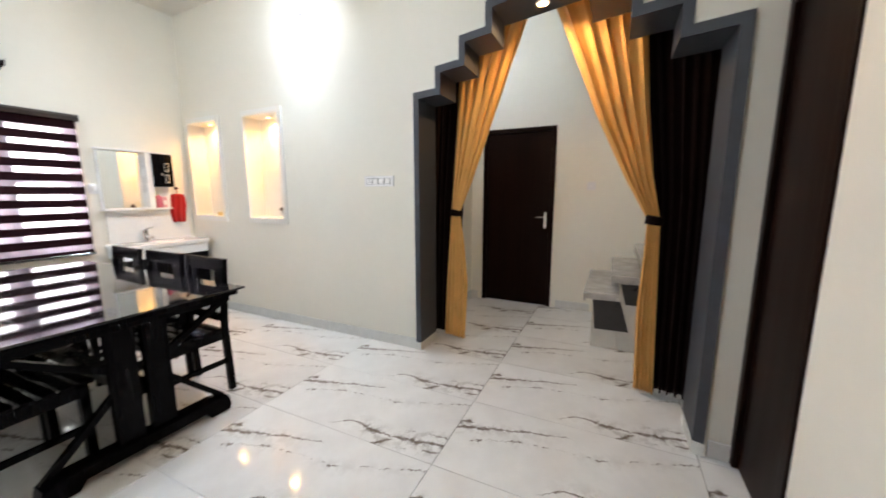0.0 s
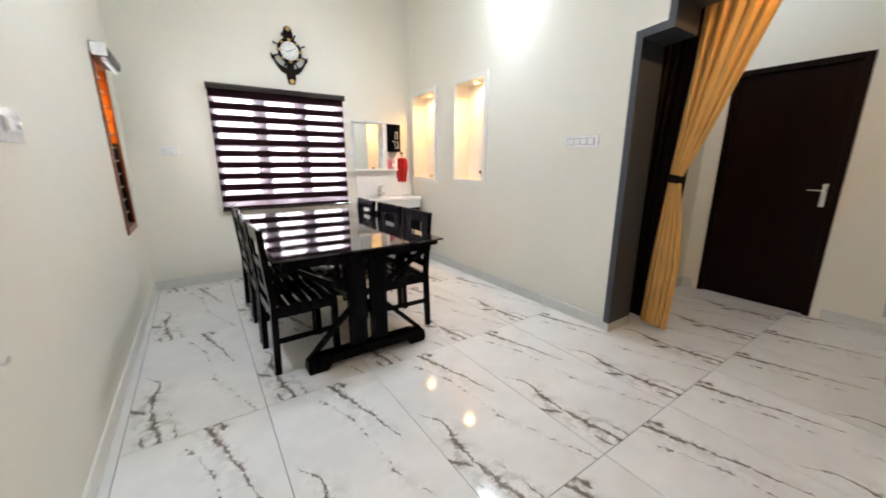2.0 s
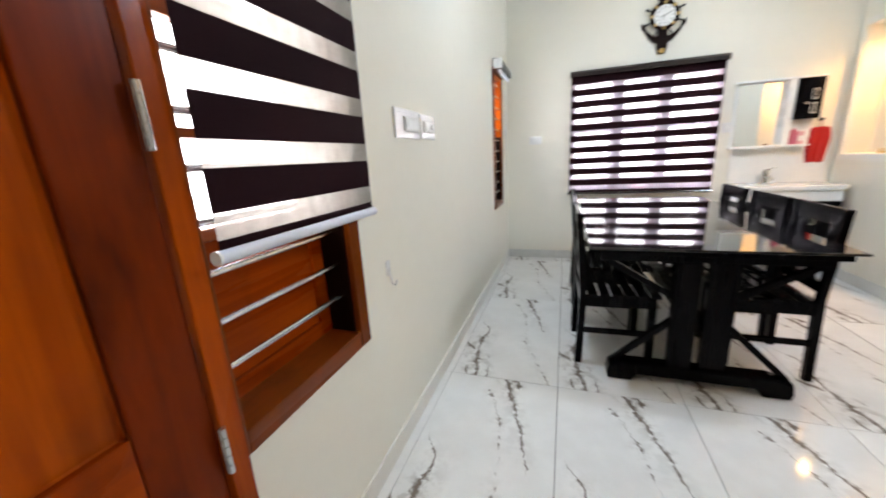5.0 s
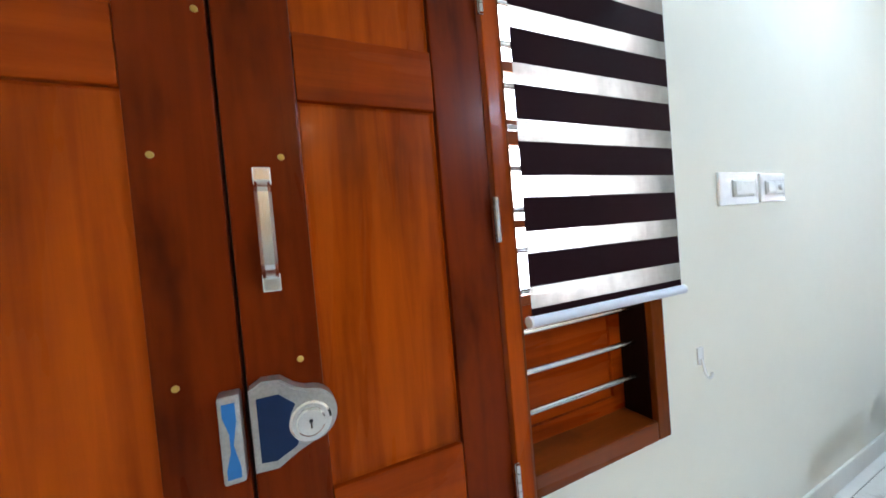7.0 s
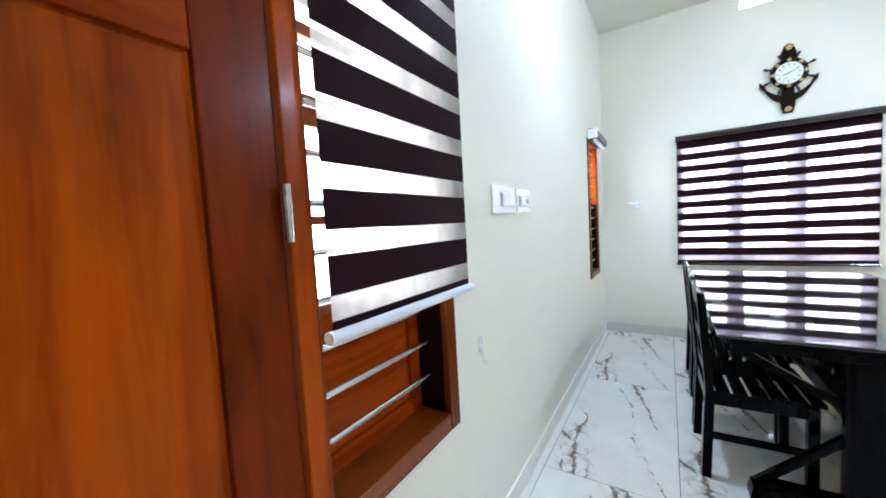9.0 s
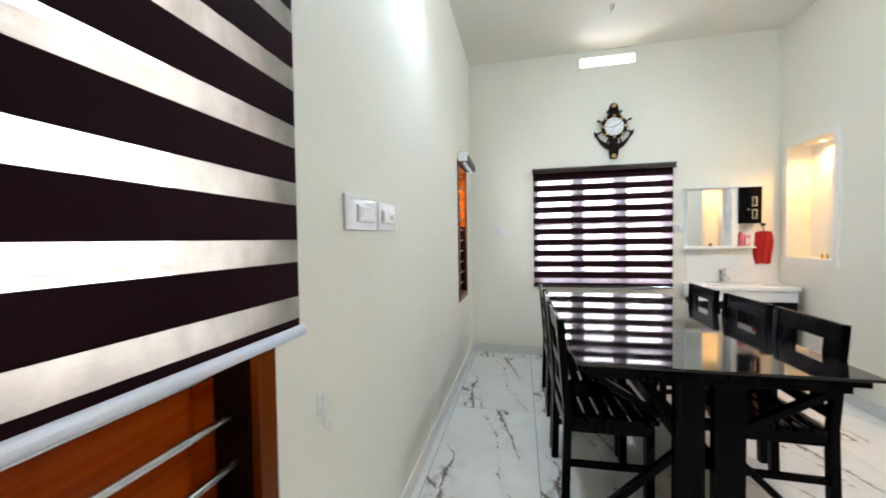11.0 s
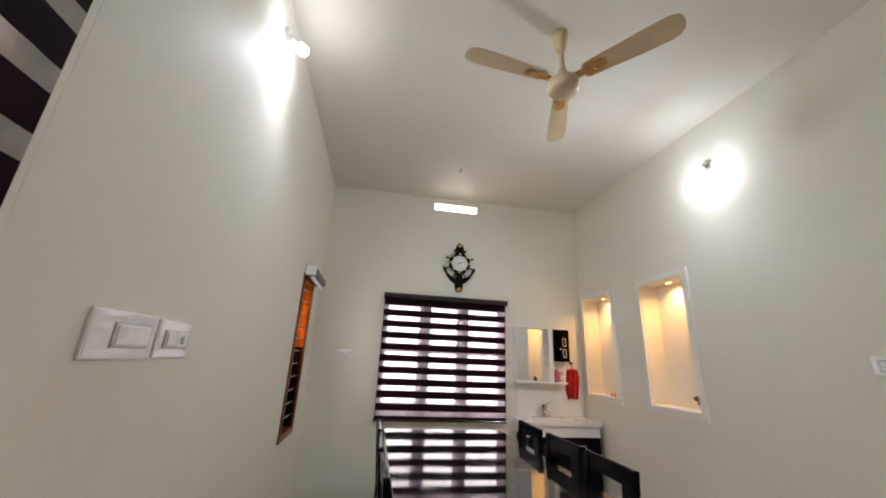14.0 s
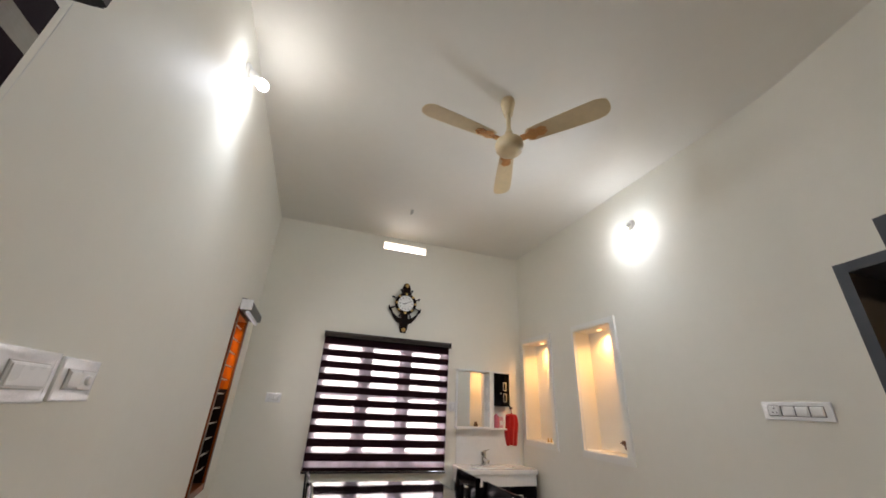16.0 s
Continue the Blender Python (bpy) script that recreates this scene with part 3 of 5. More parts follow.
def barred_window(m, w, z0, z1, sashes, label, panel_to=None, frame_w=0.06, deep=0.14, frame_mat=None, transoms=(), glass_gap=0.05, pitch=0.112, near=None, lift=0.106, sash_mat=None, bar_r=0.0088, bar_y=0.055, dark_jamb=False, panel_mat=None, mullion=0.07, shade_to=None):
    """A timber window set in the wall: frame, sashes with glass, horizontal steel bars. Axes: x from 0 to w, y into the wall."""
    fm = frame_mat or M_TEAK_FRAME
    win = thing("window", m, label, "window", kind="structure")
    near_w = frame_w if near is None else near
    for x, x2 in ((0, near_w), (w - frame_w, w)):
        bm = B()
        # far jamb in the near-black door wood, with a teak trim in front
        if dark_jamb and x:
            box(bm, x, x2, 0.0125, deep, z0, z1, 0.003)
            part("window_jamb", bm, M_DOOR, win, "near-black brown inner jamb")
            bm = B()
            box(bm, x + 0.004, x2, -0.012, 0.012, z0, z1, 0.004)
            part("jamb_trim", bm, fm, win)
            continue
        box(bm, x, x2, -0.012, deep, z0, z1, 0.004)
        part("window_jamb", bm, fm, win)
        # added thin linings: near-black paints shade below, orange paints daylight above
        if shade_to and x:
            part("jamb_lining", box(B(), x - 0.004, x - 0.0005, 0.004, deep - 0.046, z0 + frame_w, shade_to, 0.001, seg=1), M_DOOR, win, "lower lining, near-black standing for shade")
            part("jamb_lining", box(B(), x - 0.004, x - 0.0005, 0.004, deep - 0.046, shade_to + 0.003, z1 - frame_w, 0.001, seg=1), M_TEAK, win, "upper lining, orange teak standing for daylight")
    for a, b_ in ((z0, z0 + frame_w), (z1 - frame_w, z1)):
        bm = B()
        box(bm, near_w, w - frame_w, -0.0115, deep, a, b_, 0.004)
        part("window_rail", bm, M_TEAK_SILL if fm is M_TEAK_FRAME else fm, win)
    inner = (w - near_w - frame_w) / sashes
    for s in range(1, sashes):
        x = near_w + inner * s
        bm = B()
        box(bm, x - mullion / 2, x + mullion / 2, 0.0, deep, z0 + frame_w, z1 - frame_w, 0.003)
        part("mullion", bm, fm, win)
    zb0, zb1 = z0 + frame_w, z1 - frame_w
    for s in range(sashes):
        x0 = near_w + inner * s + (mullion / 2 if s else 0)
        x1 = near_w + inner * (s + 1) - (mullion / 2 if s < sashes - 1 else 0)
        ga = glass_gap if near is None else 0.012
        sash = part("sash", cells([x0, x0 + ga, x1 - glass_gap, x1], [zb0, zb0 + glass_gap, zb1 - glass_gap, zb1],
                                  lambda x, z: not (x0 + ga < x < x1 - glass_gap and zb0 + glass_gap < z < zb1 - glass_gap), deep - 0.045, deep - 0.005), sash_mat or fm, win)
        bm = B()
        box(bm, x0 + ga, x1 - glass_gap, deep - 0.028, deep - 0.022, max(zb0 + glass_gap, panel_to or 0), zb1 - glass_gap)
        pane = part("pane", bm, M_GLASS, sash)
        pane.visible_shadow = False
        if panel_to:
            bm = B()
            box(bm, x0 + ga, x1 - glass_gap, deep - 0.035, deep - 0.012, zb0 + glass_gap, panel_to, 0.002)
            part("lower_panel", bm, panel_mat or M_TEAK, sash, "timber lower panel")
        for t, h in transoms:
            bm = B()
            box(bm, x0 + ga, x1 - glass_gap, deep - 0.047, deep - 0.004, t - h / 2, t + h / 2, 0.003)
            part("transom", bm, M_TEAK_SILL if fm is M_TEAK_FRAME else fm, sash)
    z = z0 + frame_w + lift
    while z < z1 - frame_w:
        bm = B()
        rod(bm, (near_w - 0.004, bar_y, z), (w - frame_w + 0.005, bar_y, z), bar_r, 12)
        part("window_bar", bm, M_STEEL, win, smooth=False)
        z += pitch
    return win


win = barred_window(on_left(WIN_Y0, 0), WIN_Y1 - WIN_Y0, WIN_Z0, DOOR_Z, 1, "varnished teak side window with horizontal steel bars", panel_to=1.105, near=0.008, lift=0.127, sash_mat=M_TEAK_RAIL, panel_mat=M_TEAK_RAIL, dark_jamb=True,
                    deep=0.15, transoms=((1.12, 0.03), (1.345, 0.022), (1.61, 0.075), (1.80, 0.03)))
zebra_blind(on_left(0.965, 0), 0.585, 2.125, 1.100, 0.1358, 0.083, "dark brown and white zebra blind half lowered over the side window", 2.218,
            "zebra blinds")
barred_window(on_back(BW[0], 0), BW[1] - BW[0], BW[2], BW[3], 3, "three-panel window in the end wall behind a blind", frame_mat=M_TEAK_DARK,
              glass_gap=0.024, frame_w=0.035, mullion=0.088, transoms=((1.47, 0.05),))
zebra_blind(on_back(0.705, 0, 0.0), 1.385, 2.008, 0.785, 0.1185, 0.068, "dark brown and white zebra blind lowered over the end window", 2.008,
            "zebra blinds", slim=0.72, end_cap=M_CASSETTE, sheer_cloth=M_SHEER_MAUVE, tube=M_CASSETTE)
barred_window(on_left(SW_Y0, 0), SW_Y1 - SW_Y0, SW_Z0, SW_Z1, 1, "narrow varnished teak window with steel bars", deep=0.15, frame_w=0.05, pitch=0.105, bar_r=0.0085, bar_y=0.018,
              transoms=((1.45, 0.05), (1.33, 0.03)), panel_to=1.33, panel_mat=M_DOOR, shade_to=1.44)
zebra_blind(on_left(SW_Y0 - 0.01, 0), SW_Y1 - SW_Y0 + 0.03, 2.03, 1.0, 0.12, 0.07, "grey zebra blind rolled up above the narrow window", 2.0,
            "zebra blinds", rolled=True, end_cap=M_GREY)

# pull chains beside the side blind
ch = thing("blind_chain", on_left(1.565, 0, 0.05), "white beaded pull chain of the blind", "blind chain")
for dx in (0.0, 0.03):
    bm = B()
    for i in range(225):
        bmesh.ops.create_icosphere(bm, subdivisions=1, radius=0.0014, matrix=Matrix.Translation((dx + 0.002 * math.sin(i * 0.05), 0.03, 2.18 - 0.0045 * i)))
    part("chain_strand", bm, M_WHITE, ch)
bm = B()
bmesh.ops.create_icosphere(bm, subdivisions=2, radius=0.005, matrix=Matrix.Translation((0.015, 0.03, 1.165)))
box(bm, 0.0, 0.03, 0.0285, 0.0315, 1.158, 1.164, 0.001)
part("chain_weight", bm, M_WHITE, ch)


def panel_leaf(parent, x0, x1, z0, z1, y, hinge_right):
    """One leaf of a panelled double door: stiles, rails and sunk panels."""
    leaf = part("door_leaf", box(B(), x0 + 0.004, x1 - 0.004, y + 0.022, y + 0.040, z0 + 0.004, z1 - 0.004), M_TEAK_DARK, parent)
    sw = 0.133
    for a, b_ in ((x0, x0 + sw), (x1 - sw, x1)):
        part("stile", box(B(), a + 0.001, b_ - 0.001, y, y + 0.04, z0, z1, 0.004), M_TEAK_DARK, leaf)
    rails = ((z0, 0.12), (0.60, 0.84), (1.612, 1.745), (2.0, z1))
    for a, b_ in rails:
        part("rail", box(B(), x0 + sw, x1 - sw, y + 0.0015, y + 0.038, a, b_, 0.003), M_TEAK_RAIL, leaf)
    for (_, a), (b_, _) in zip(rails, rails[1:]):
        bm = B()
        box(bm, x0 + sw - 0.004, x1 - sw + 0.004, y + 0.013, y + 0.03, a - 0.004, b_ + 0.004)
        top = [f for f in bm.faces if f.normal.y < -0.9]
        r = bmesh.ops.inset_region(bm, faces=top, thickness=0.012, depth=-0.004)
        part("panel", bm, M_TEAK, leaf, "orange-brown sunk timber panel")
    return leaf


DY = 0.345     # where the two leaves meet
md = thing("double_door", on_left(0, 0, 0), "closed varnished teak double door with sunk panels", "door")
leaf_r = panel_leaf(md, DY + 0.0015, 0.905, 0.02, 2.06, 0.0, True)
leaf_l = panel_leaf(md, -0.215, DY - 0.0025, 0.02, 2.06, 0.0, False)
for x0, x1, z0, z1 in ((0.908, 0.955, 0.0, 2.12), (-0.27, -0.218, 0.0, 2.12)):
    part("door_jamb", box(B(), x0, x1, -0.014, 0.10, z0, z1, 0.004), M_TEAK, md)
part("door_head", box(B(), -0.218, 0.908, -0.0135, 0.10, 2.063, 2.12, 0.004), M_TEAK_SILL, md)
part("threshold", box(B(), -0.218, 0.908, 0.0, 0.09, 0.0, 0.016, 0.003), M_TEAK_SILL, md)
# unseen strip, added to keep daylight from leaking between the leaves
part("meeting_strip", box(B(), DY - 0.03, DY + 0.03, 0.041, 0.055, 0.02, 2.06, 0.002), M_BLACK, md, "black strip added behind the leaf gap to stop daylight")
for z in (0.70, 1.355, 1.90, 0.25):
    bm = B()
    box(bm, 0.898, 0.913, -0.0185, -0.013, z - 0.055, z + 0.055, 0.0015)
    for k in range(5):
        rod(bm, (0.905, -0.021, z - 0.054 + 0.022 * k), (0.905, -0.021, z - 0.034 + 0.022 * k), 0.0058, 10)
    part("hinge", bm, M_STEEL, md, "steel butt hinge")
for x, z in ((0.325, 1.755), (0.242, 1.50), (0.243, 1.105), (0.441, 1.50), (0.441, 1.113), (0.30, 0.62), (0.42, 0.62)):
    bm = B()
    lathe(bm, [(0.0062, 0.0), (0.0060, 0.0018), (0.0035, 0.0028)], 14, pose(x, 0.0, z, 90))
    box(bm, x - 0.005, x + 0.005, -0.0032, -0.0024, z - 0.0008, z + 0.0008)
    part("screw_cover", bm, M_BRASS, leaf_r if x > DY else leaf_l, "small brass screw head")
# pull handle
bm = B()
for z in (1.262, 1.475):
    box(bm, 0.381, 0.413, -0.006, 0.0, z - 0.018, z + 0.018, 0.003)
n = 20
prev = None
for i in range(n + 1):
    t = i / n
    z = 1.270 + 0.197 * t
    out = -0.008 - 0.036 * min(1.0, 2.6 * math.sin(math.pi * t)) - 0.004 * math.sin(math.pi * t)
    w = 0.0135
    ring = [bm.verts.new((0.397 + dx * w, out + dy, z)) for dx, dy in ((-1, 0.003), (-0.6, -0.003), (0.6, -0.003), (1, 0.003), (0.6, 0.006), (-0.6, 0.006))]
    if prev:
        for k in range(6):
            bm.faces.new((prev[k], prev[(k + 1) % 6], ring[(k + 1) % 6], ring[k]))
    else:
        bm.faces.new(ring)
    prev = ring
bm.faces.new(list(reversed(prev)))
bmesh.ops.recalc_face_normals(bm, faces=bm.faces)
for z in (1.252, 1.485):
    rod(bm, (0.390, -0.0055, z), (0.390, -0.0085, z), 0.004, 10)
    rod(bm, (0.404, -0.0055, z), (0.404, -0.0085, z), 0.004, 10)
bmesh.ops.transform(bm, matrix=Matrix.Translation((0.008, 0, 1.364)) @ Matrix.Diagonal((1, 1, 0.93, 1)) @ Matrix.Translation((0, 0, -1.368)), verts=bm.verts)
part("pull_handle", bm, M_HANDLE, leaf_r, "polished chrome pull handle")
# rim lock: body on one leaf, keeper on the other
lock = [(0.351, 0.925), (0.351, 1.082), (0.372, 1.095), (0.402, 1.092), (0.425, 1.072), (0.445, 1.062)]
lock += [(0.4475 + 0.049 * math.cos(a), 1.008 + 0.054 * math.sin(a)) for a in [radians(88 - 176 * i / 14) for i in range(15)]]
lock += [(0.425, 0.944), (0.388, 0.922)]
lock = [(x, 1.092 - 0.93 * (1.092 - z)) for x, z in lock]
body = part("lock_body", plate(B(), lock, -0.034, 0.0, 0.004), M_LOCK, leaf_r, "silver rim lock with a blue face")
inset = [(0.362, 0.944), (0.362, 1.066), (0.398, 1.066), (0.414, 1.05), (0.424, 1.04), (0.414, 1.02), (0.414, 0.99), (0.424, 0.965), (0.420, 0.957), (0.386, 0.940)]
inset = [(x, 1.092 - 0.93 * (1.092 - z)) for x, z in inset]
part("lock_face", plate(B(), inset, -0.0358, -0.032), M_BLUE, body, "dark blue lock face")
bm = B()
lathe(bm, [(0.037, 0.0), (0.037, 0.004), (0.033, 0.006), (0.026, 0.0062), (0.0255, 0.010), (0.023, 0.012)], 32, pose(0.4475, -0.034, 1.006, 90))
part("key_rose", bm, M_CHROME, body, smooth=False)
bm = B()
box(bm, 0.4463, 0.4487, -0.0468, -0.045, 0.996, 1.008)
lathe(bm, [(0.0034, 0), (0.0034, 0.0012)], 12, pose(0.4475, -0.0456, 1.009, 90))
part("keyhole", bm, M_BLACK, body)
keep = part("lock_keeper", box(B(), 0.303, 0.338, -0.036, 0.0, 0.932, 1.085, 0.006), M_LOCK, leaf_l, "silver lock keeper with a light blue stripe")
stripe = [(0.310, 0.943), (0.310, 0.96), (0.318, 0.99), (0.318, 1.02), (0.310, 1.05), (0.310, 1.072), (0.330, 1.072), (0.330, 1.04), (0.323, 1.0), (0.331, 0.96), (0.331, 0.943)]
part("keeper_face", plate(B(), stripe, -0.0378, -0.034), M_SKYBLUE, keep)


def flush_door(m, w, h, label, knob_x=None, frame=0.05):
    d = thing("flush_door", m, label, "door")
    leaf = part("door_leaf", box(B(), frame, w - frame, 0.012, 0.05, 0.006, h - frame, 0.003), M_DOOR, d)
    for x in (0, w - frame):
        part("door_jamb", box(B(), x, x + frame - 0.001, -0.012, 0.10, 0, h, 0.004), M_DOOR, d)
    part("door_head", box(B(), frame - 0.001, w - frame, -0.0115, 0.10, h - frame + 0.001, h, 0.004), M_DOOR, d)
    if knob_x is None:
        return d
    s = 1 if knob_x < w / 2 else -1
    part("lock_plate", box(B(), knob_x - 0.017, knob_x + 0.017, 0.006, 0.012, 0.94, 1.13, 0.003), M_STEEL, leaf, "steel lever handle plate")
    bm = B()
    rod(bm, (knob_x, 0.008, 1.075), (knob_x, -0.035, 1.075), 0.009)
    bar(bm, (knob_x - s * 0.008, -0.035, 1.075), (knob_x + s * 0.095, -0.035, 1.075), 0.013, 0.011, 0.004)
    part("lever_handle", bm, M_CHROME, leaf, "steel lever handle")
    return d


flush_door(pose(XH, 1.80, 0, 0, 0, -90), 0.855, 2.1, "closed dark brown flush door with a steel lever handle", 0.76)
flush_door(pose(FD1, YF, 0, 0, 0, 180), FD1 - FD0, 2.16, "closed dark brown door in the front wall")

# ---- dining room ----


def dining_chair(m):
    """Black wooden chair: slatted seat, back with a cut-out. Its front is +x, its back at x = 0."""
    c = thing("dining_chair", m, "black lacquered wooden dining chair with slatted seat tucked under the table", "chair", "chairs round the table")
    w, d, seat = 0.44, 0.42, 0.45
    for y in (-w / 2 + 0.02, w / 2 - 0.02):
        bm = B()
        bar(bm, (0.02, y, 0), (0.035, y, 0.45), 0.040, 0.036, 0.003, up=(0, 1, 0))
        bar(bm, (0.035, y, 0.44), (0.0, y, 0.92), 0.036, 0.036, 0.003, up=(0, 1, 0))
        part("back_post", bm, M_BLACKWOOD, c)
        part("front_leg", box(B(), d - 0.04, d, y - 0.02, y + 0.02, 0, seat - 0.02, 0.003), M_BLACKWOOD, c)
        part("side_stretcher", box(B(), 0.04, d - 0.03, y - 0.010, y + 0.010, 0.20, 0.232, 0.003), M_BLACKWOOD, c)
        part("side_rail", box(B(), 0.04, d - 0.03, y - 0.012, y + 0.012, seat - 0.075, seat - 0.015, 0.003), M_BLACKWOOD, c)
    for x in (0.03, d - 0.022):
        part("cross_rail", box(B(), x - 0.011, x + 0.011, -w / 2 + 0.035, w / 2 - 0.035, seat - 0.075, seat - 0.016, 0.003), M_BLACKWOOD, c)
    for i in range(6):
        x = 0.06 + i * 0.066
        part("seat_slat", box(B(), x, x + 0.052, -w / 2, w / 2, seat - 0.015, seat + 0.006, 0.005), M_BLACKWOOD, c)

    def back_piece(name, y0, y1, z0, z1, t=0.020):
        def x_at(z):
            return 0.035 - 0.035 * (z - 0.44) / 0.48
        bm = box(B(), -t / 2, t / 2, y0, y1, z0, z1, 0.004)
        for v in bm.verts:
            v.co.x += x_at(v.co.z)
        part(name, bm, M_BLACKWOOD, c)

    back_piece("top_rail", -w / 2 + 0.035, w / 2 - 0.035, 0.835, 0.92)
    back_piece("mid_rail", -w / 2 + 0.035, w / 2 - 0.035, 0.660, 0.712)
    back_piece("low_rail", -w / 2 + 0.035, w / 2 - 0.035, 0.490, 0.545)
    back_piece("back_slat", -0.15, -0.08, 0.712, 0.835, 0.016)
    back_piece("back_slat", 0.11, 0.185, 0.712, 0.835, 0.016)
    for y in (-0.105, 0.065):
        back_piece("back_slat", y, y + 0.04, 0.545, 0.660, 0.016)
    return c


CH = dining_chair(pose(0.745, 2.785, 0, 0, 0, 2))
for y, a in ((3.285, -1), (3.80, 1)):
    copy_thing(CH, pose(0.74, y, 0, 0, 0, a))
for y, a in ((2.865, 179), (3.36, 181), (3.90, 178)):
    copy_thing(CH, pose(1.945, y, 0, 0, 0, a))

TX0, TX1, TY0, TY1, TZ = 0.80, 1.89, 2.39, 4.47, 0.775
tb = thing("dining_table", pose((TX0 + TX1) / 2, (TY0 + TY1) / 2, 0), "long black dining table with a glossy glass top on trestle ends", "table")
hx, hy = (TX1 - TX0) / 2, (TY1 - TY0) / 2
part("glass_top", box(B(), -hx, hx, -hy, hy, TZ - 0.012, TZ, 0.003), M_BLACKGLASS, tb, "glossy black glass table top")
part("top_board", box(B(), -hx + 0.03, hx - 0.03, -hy + 0.03, hy - 0.03, TZ - 0.045, TZ - 0.0122, 0.004), M_BLACKWOOD, tb)
for s in (-1, 1):
    y = s * (hy - 0.10)
    part("apron", box(B(), -hx + 0.06, hx - 0.06, y - 0.03, y + 0.03, TZ - 0.085, TZ - 0.045, 0.004), M_BLACKWOOD, tb)
    # foot beam with raised middle and blocks at its ends
    out = [(-0.415, 0.0), (-0.425, 0.03), (-0.415, 0.085), (-0.33, 0.105), (0.33, 0.105), (0.415, 0.085), (0.425, 0.03), (0.415, 0.0), (0.30, 0.0), (0.27, 0.04), (-0.27, 0.04), (-0.30, 0.0)]
    bm = plate(B(), out, y - 0.045, y + 0.045, 0.006)
    part("foot_beam", bm, M_BLACKWOOD, tb)
    for x in (-0.075, 0.075):
        part("upright", box(B(), x - 0.058, x + 0.058, y - 0.022, y + 0.022, 0.10, TZ - 0.085, 0.004), M_BLACKWOOD, tb)
    for sx in (-1, 1):
        bm = B()
        bar(bm, (sx * 0.40, y + 0.012, 0.085), (sx * 0.05, y + 0.012, 0.43), 0.032, 0.032, 0.003, up=(0, 1, 0))
        part("lower_brace", bm, M_BLACKWOOD, tb)
        bm = B()
        bar(bm, (sx * 0.47, y + 0.012, TZ - 0.08), (sx * 0.05, y + 0.012, 0.45), 0.032, 0.032, 0.003, up=(0, 1, 0))
        part("upper_brace", bm, M_BLACKWOOD, tb)
part("long_stretcher", box(B(), -0.035, 0.035, -hy + 0.12, hy - 0.12, 0.30, 0.38, 0.004), M_BLACKWOOD, tb)

# wall clock: ship's wheel on an anchor
ck = thing("wall_clock", on_back(1.535, 2.14), "dark brown anchor and ship's wheel wall clock with gilt trim", "clock")
cz = 0.335
anchor = [(-0.03, 0.0), (-0.045, 0.05), (-0.05, 0.10)]
anchor += [(-0.05 - 0.125 * t, 0.10 + 0.02 * t + 0.13 * t * t) for t in (0.3, 0.6, 0.9)]
anchor += [(-0.188, 0.25), (-0.192, 0.30), (-0.158, 0.262)]
anchor += [(-0.155 + 0.115 * t, 0.235 - 0.075 * math.sin(1.5 * t)) for t in (0.1, 0.4, 0.7, 1.0)]
anchor += [(-0.04, 0.22), (-0.055, 0.45), (-0.05, 0.52), (-0.03, 0.575)]
outline = anchor + [(0.0, 0.59)] + [(-x, z) for x, z in reversed(anchor)]
bm = plate(B(), outline, -0.028, -0.002, 0.006)
part("anchor", bm, M_DOOR, ck, "dark brown anchor back")
bm = B()
lathe(bm, [(0.125, 0.0), (0.128, 0.008), (0.122, 0.016), (0.098, 0.018), (0.094, 0.012), (0.094, 0.0)], 40, pose(0, -0.028, cz, 90))
wheel = part("wheel_rim", bm, M_DOOR, ck, "dark brown wheel rim")
for i in range(8):
    a = TAU * (i + 0.5) / 8
    bm = B()
    prof = [(0.006, 0.0), (0.009, 0.012), (0.006, 0.02), (0.011, 0.038), (0.012, 0.05), (0.004, 0.060)]
    lathe(bm, prof, 12, Matrix.Translation((0.122 * math.cos(a), -0.036, cz + 0.122 * math.sin(a))) @ Matrix.Rotation(math.pi / 2 - a, 4, 'Y'))
    part("wheel_spoke", bm, M_BLACK, wheel)
    a = TAU * i / 8
    bm = B()
    ball(bm, (0.111 * math.cos(a), -0.046, cz + 0.111 * math.sin(a)), 0.015, 1.0, 12)
    for v in bm.verts:
        v.co.y = -0.046 + (v.co.y + 0.046) * 0.35
    part("gilt_stud", bm, M_GILT, wheel)
bm = B()
lathe(bm, [(0.093, 0.0), (0.093, 0.006)], 40, pose(0, -0.034, cz, 90))
dial = part("dial", bm, M_WHITE, ck, "white clock dial")
for i in range(12):
    a = TAU * i / 12
    r = 0.075
    bm = B()
    bar(bm, ((r - 0.012) * math.sin(a), -0.0408, cz + (r - 0.012) * math.cos(a)), ((r + 0.006) * math.sin(a), -0.0408, cz + (r + 0.006) * math.cos(a)), 0.005, 0.0012, 0, up=(0, 1, 0))
    part("hour_mark", bm, M_BLACK, dial)
for ang, ln, wd in ((252, 0.045, 0.006), (66, 0.066, 0.004), (205, 0.05, 0.002)):
    a = radians(ang)
    bm = B()
    bar(bm, (-0.010 * math.sin(a), -0.0428, cz - 0.010 * math.cos(a)), (ln * math.sin(a), -0.0428, cz + ln * math.cos(a)), wd, 0.0012, 0, up=(0, 1, 0))
    part("clock_hand", bm, M_BLACK, dial)
for z, r in ((0.027, 0.024), (0.555, 0.022)):
    bm = B()
    lathe(bm, [(r, 0.0), (r, 0.008), (r * 0.7, 0.012), (r * 0.6, 0.008)], 24, pose(0, -0.028, z, 90))
    part("gilt_boss", bm, M_GILT, ck)

